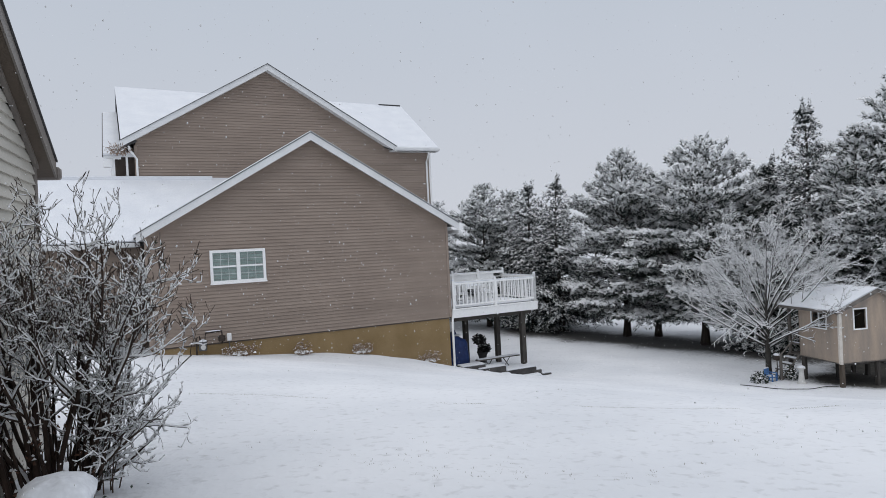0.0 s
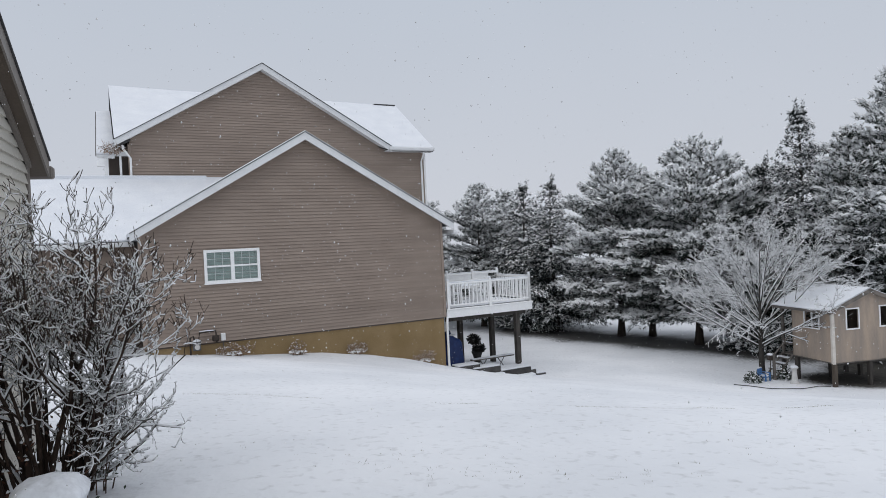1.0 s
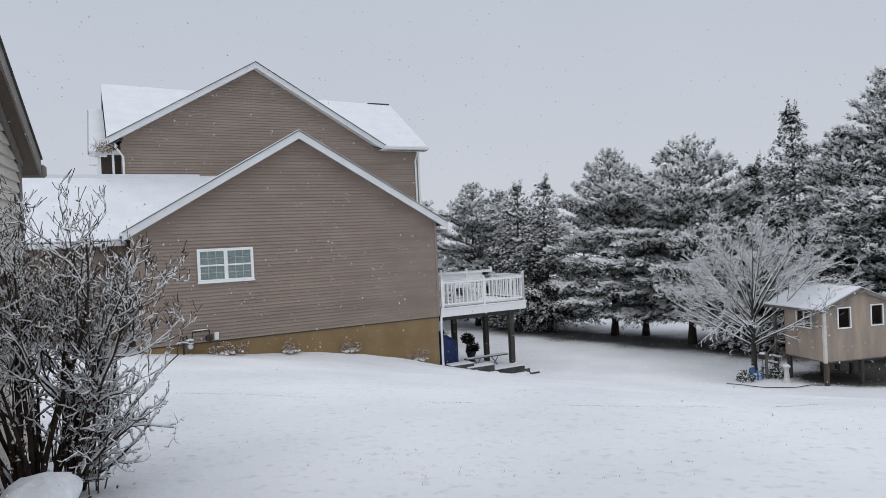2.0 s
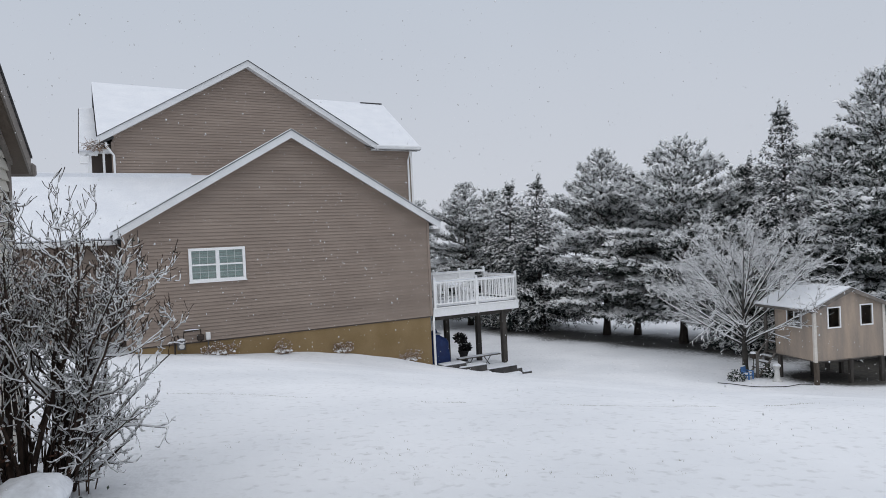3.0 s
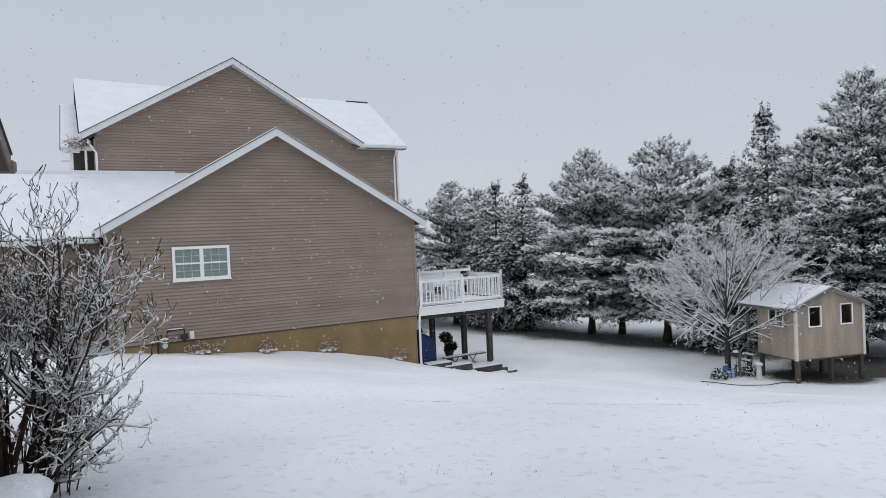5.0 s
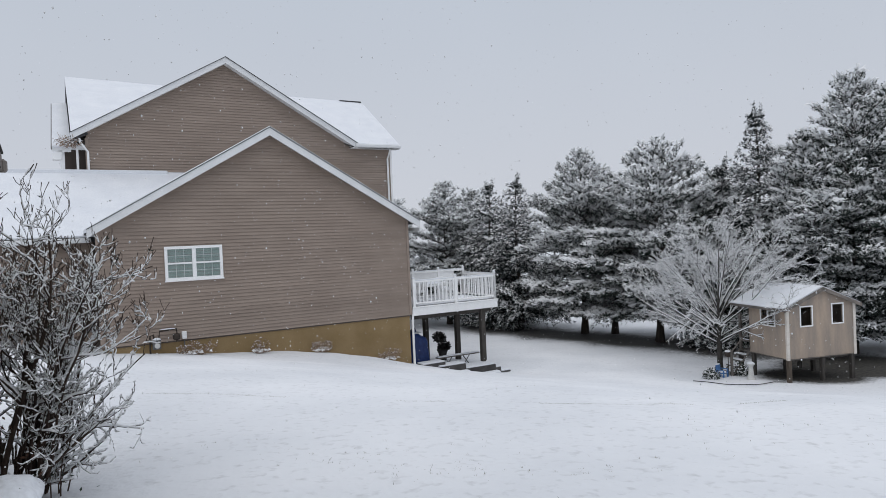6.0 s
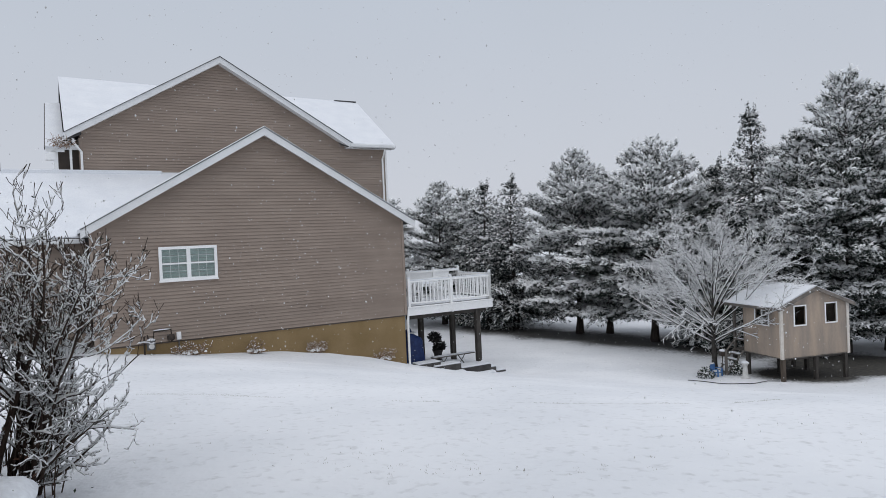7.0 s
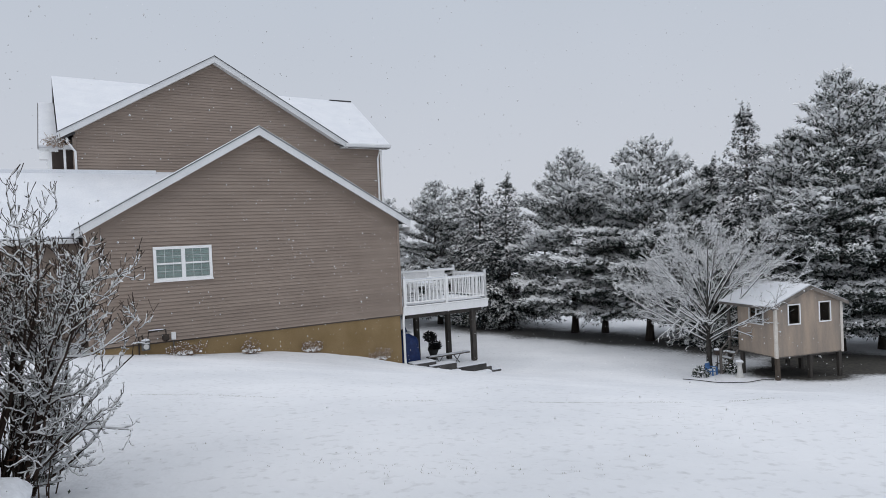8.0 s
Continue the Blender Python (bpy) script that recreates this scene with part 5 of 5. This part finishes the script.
    # leader shoots at the crown's top
    for k in range(10 if kind == "pine" else 5):
        a = nrng.uniform(0, 6.28)
        q = nrng.uniform(0, 0.45 * (1 if kind == "pine" else 0.5))
        b = np.array(axis(H - nrng.uniform(0.1, 0.7) - q)) + np.array([q * cos(a), q * sin(a), 0])
        tip = b + np.array([0.12 * cos(a), 0.12 * sin(a), nrng.uniform(0.3, 0.6)])
        limb = Sheaf()
        limb.tube([Vector(b), Vector(tip)], [0.012, 0.006], 3)
        part("leader", limb.mesh("leader", M_BARK), None, root)
        f = np.linspace(0, 1, 4)[:, None]
        tp.append(b + (tip - b) * f)
        td.append(unit(np.tile(tip - b, (4, 1)) + nrng.normal(0, 0.1, (4, 3))))
        ts.append(np.full(4, 0.6))
    P, D, S = np.concatenate(tp), np.concatenate(td), np.concatenate(ts)
    N = len(P)
    blades = 7 if kind == "pine" else 9
    ln, wd = (0.15, 0.024) if kind == "pine" else (0.12, 0.024)

    def needles(sel, count, up):
        p = np.repeat(P[sel], count, axis=0)
        d = np.repeat(D[sel], count, axis=0)
        k = len(p)
        dirs = unit(d * 0.75 + unit(nrng.normal(0, 1, (k, 3))) * 0.85 + np.array([0, 0, up]))
        p = p + nrng.normal(0, 0.045, (k, 3)) + np.array([0, 0, 0.03 if up > 0.2 else 0])
        s = unit(np.cross(dirs, nrng.normal(0, 1, (k, 3)))) * (wd * nrng.uniform(0.7, 1.3, k))[:, None]
        tip = p + dirs * (ln * nrng.uniform(0.6, 1.3, k))[:, None]
        v = np.stack([p - s, p + s, tip], axis=1).reshape(-1, 3)
        return v, np.arange(len(v)).reshape(-1, 3)

    v, f = needles(np.arange(N), blades, -0.22)
    tagged(part("needles", raw_mesh("needles", v.tolist(), f.tolist(), M_PINE if kind == "pine" else M_SPRUCE), None, root, "dark green needles"), kind="stuff")
    v, f = needles(np.nonzero(nrng.random(N) < 0.40 * S)[0], 5, 0.45)
    tagged(part("frosted_needles", raw_mesh("frosted_needles", v.tolist(), f.tolist(), M_FROST), None, root, "needles frosted with snow"), kind="stuff")
    # a finger of snow on each laden shoot
    sel = np.repeat(np.arange(N), 3)
    sel = sel[nrng.random(3 * N) < (0.88 if kind == "pine" else 0.72) * np.minimum(1, S[sel] * 1.1)]
    k = len(sel)
    dirs = unit(D[sel] * np.array([1, 1, 0.75]) + nrng.normal(0, 0.34, (k, 3)))
    side = unit(np.cross(dirs, np.array([0, 0, 1.0])))
    up = np.cross(side, dirs)
    fat = 1.0 if kind == "pine" else 0.78
    half = (0.10 + 0.12 * nrng.random(k)) * fat * (0.6 + 0.45 * S[sel])
    wide = (0.026 + 0.040 * nrng.random(k) ** 1.5) * fat * (0.5 + 0.6 * S[sel])
    c = P[sel] + D[sel] * 0.06 + nrng.normal(0, 0.04, (k, 3)) + np.array([0, 0, 0.065])
    tall = wide * nrng.uniform(0.7, 1.1, k)
    shift = dirs * (half * nrng.uniform(-0.3, 0.3, k))[:, None]
    v = np.stack([c - dirs * half[:, None], c + dirs * half[:, None] - np.array([0, 0, 0.02]),
                  c + shift + side * wide[:, None], c + shift - side * wide[:, None],
                  c + shift + up * tall[:, None]], axis=1).reshape(-1, 3)
    one = np.array([[0, 2, 4], [4, 2, 1], [0, 4, 3], [4, 1, 3]])
    f = (one[None, :, :] + (np.arange(k) * 5)[:, None, None]).reshape(-1, 3)
    tagged(part("snow", raw_mesh("snow", v.tolist(), f.tolist(), M_TREE_SNOW, smooth=True), None, root, "snow resting on the boughs"), kind="stuff")
    part("trunk", trunk.mesh("trunk", M_BARK, True), None, root)


TREES = [  # compass angle, distance, top above eye level, radius, kind, clear trunk
    (3.7, 43.5, 3.4, 3.0, "pine", 0.6), (-0.8, 48.0, 2.7, 2.8, "pine", 0.6), (6.0, 44.5, 2.85, 2.6, "pine", 0.8), (7.53, 42.0, 3.3, 2.9, "spruce", 0.4),
    (9.9, 40.2, 3.35, 3.0, "spruce", 1.3), (15.3, 37.7, 4.25, 3.4, "pine", 1.5), (17.8, 37.4, 3.1, 2.3, "pine", 1.0),
    (21.4, 34.7, 4.05, 4.2, "pine", 1.5), (25.9, 36.5, 2.7, 2.4, "pine", 0.8), (26.5, 35.5, 3.0, 1.7, "spruce", 0.6),
    (29.28, 34.6, 5.35, 3.2, "spruce", 0.7), (32.3, 33.0, 3.9, 2.5, "pine", 0.9), (35.1, 33.0, 5.95, 3.2, "pine", 1.5), (37.9, 34.0, 5.3, 3.3, "pine", 1.0),
    (41.0, 36.0, 4.5, 3.6, "pine", 0.9), (13.0, 85.0, 2.4, 3.6, "pine", 0.2), (24.0, 88.0, 2.4, 3.8, "pine", 0.2), (18.8, 92.0, 2.0, 4.0, "pine", 0.2)]
PINE_LABEL = "tall dark green pine with snow-laden layered boughs"
SPRUCE_LABEL = "narrow dark spruce with a pointed top and light snow"
for az, r, top, rad, kind, clear in TREES:
    tx, ty = place(az, r)
    # the tall trees beyond the playhouse carry less snow
    white = (1.0 if az > 33 else 1.2) if kind == "pine" else 0.88
    conifer(tx, ty, top, rad, kind, clear, 0.9 if r < 44 else (0.7 if r < 60 else 0.25), PINE_LABEL if kind == "pine" else SPRUCE_LABEL, white)

# ------------------------------------------------------------------ grass tips poking through the snow
tufts = Sheaf()


def grass(x, y, n, tall):
    z = ground_z(x, y)
    for k in range(n):
        d = (rand_dir() * 0.8 + Vector((0, 0, 1))).normalized()
        b = Vector((x + rng.uniform(-0.025, 0.025), y + rng.uniform(-0.03, 0.03), z - 0.004))
        w = Vector((d.y, -d.x, 0)).normalized() * rng.uniform(0.002, 0.0045)
        tufts.tri(b - w, b + w, b + d * tall * rng.uniform(0.4, 1))


for i in range(800):
    x, y = rng.uniform(-5, 11), 3.6 + 10 * rng.random() ** 1.3
    if noise.noise(Vector((x * 0.8, y * 0.8, 4))) > 0.16 + 0.35 * rng.random():
        grass(x, y, rng.randint(1, 3), 0.024)
for cx, cy, sx, sy, n in ((-0.45, 5.75, 0.5, 0.25, 34), (0.25, 5.2, 0.45, 0.18, 40), (1.35, 5.1, 0.3, 0.12, 14), (-1.3, 6.3, 0.5, 0.3, 18), (2.6, 5.8, 0.6, 0.3, 18), (4.2, 6.4, 0.7, 0.4, 16)):
    for i in range(n):
        grass(rng.gauss(cx, sx), rng.gauss(cy, sy), rng.randint(1, 4), 0.026)
def mower_line(x):
    return 8.9099 + x * (-0.2673 + x * (0.0107 + x * 0.0084))


# the old mower line shows as a broken row of stubble
for i in range(5200):
    x = rng.uniform(-3.8, 5.4)
    if noise.noise(Vector((x * 0.55, 8, 2))) < -0.08:
        continue
    grass(x, rng.gauss(mower_line(x), 0.022), 1, 0.012)
tagged(new("grass_tips", tufts.mesh("grass_tips", M_GRASS)), "sparse brown grass tips poking through the snow", "grass", kind="stuff")

# ------------------------------------------------------------------ snowflakes hanging in the air
flakes = Sheaf()
for i in range(5600):
    az, r = rng.uniform(-40, 42), 2.2 + 19 * rng.random()
    fx, fy = place(az, r)
    fz = r * rng.uniform(-0.30, 0.36)
    if fz < ground_z(fx, fy) + 0.1:
        continue
    c = Vector((fx, fy, fz))
    q = rng.uniform(0.003, 0.0072) * (0.55 + 0.03 * r)
    tall = rng.uniform(0.9, 1.4)
    k = len(flakes.v)
    for d in ((1, 0, 0), (0, 1, 0), (-1, 0, 0), (0, -1, 0)):
        flakes.v.append(c + Vector(d) * q * rng.uniform(0.6, 1.2))
    flakes.v += [c + Vector((rng.uniform(-0.3, 0.3) * q, 0, q * tall)), c - Vector((0, 0, q * tall))]
    for j in range(4):
        flakes.f += [(k + j, k + (j + 1) % 4, k + 4), (k + (j + 1) % 4, k + j, k + 5)]
tagged(new("snowflakes", flakes.mesh("snowflakes", M_FLAKE, True)), "loose white snowflakes drifting in the air", "snowflakes", kind="stuff")


# ------------------------------------------------------------------ rail fence beyond the trees, nest under the eave
fence = thing("rail_fence", Matrix.Identity(4), "low dark wooden rail fence beyond the conifers", "fence")
fp = []
for k in range(7):
    fx, fy = place(16.6 + 1.5 * k, 47.0)
    fp.append(Vector((fx, fy, ground_z(fx, fy))))
for p in fp:
    part("post", box((p.x - 0.07, p.y - 0.07, p.z - 0.05), (p.x + 0.07, p.y + 0.07, p.z + 0.75), 0.01), M_DARK_WOOD, fence)
for a, b in zip(fp, fp[1:]):
    for h in (0.32, 0.62):
        part("rail", tube(bmesh.new(), [a + Vector((0, 0, h)), b + Vector((0, 0, h))], 0.055, 4), M_DARK_WOOD, fence)

nest = thing("bird_nest", HOUSE_M @ pose(-10.98, 5.72, 4.16), "ragged twig nest dusted with snow under the eave", "nest")
tw, sn = Sheaf(), Sheaf()
for i in range(260):
    d = rand_dir()
    p = Vector((d.x * 0.44, d.y * 0.2, d.z * 0.17)) * rng.uniform(0.3, 1)
    tw.leaf(p, (rand_dir() + d * 0.5).normalized(), rng.uniform(0.1, 0.26), 0.012)
    if i % 3 == 0:
        sn.pad(p + Vector((0, 0, 0.05)), 0.05, 0.03)
tagged(part("twigs", tw.mesh("twigs", M_DRY), M_DRY, nest), kind="stuff")
tagged(part("snow", sn.mesh("snow", M_TREE_SNOW), M_TREE_SNOW, nest), kind="stuff")
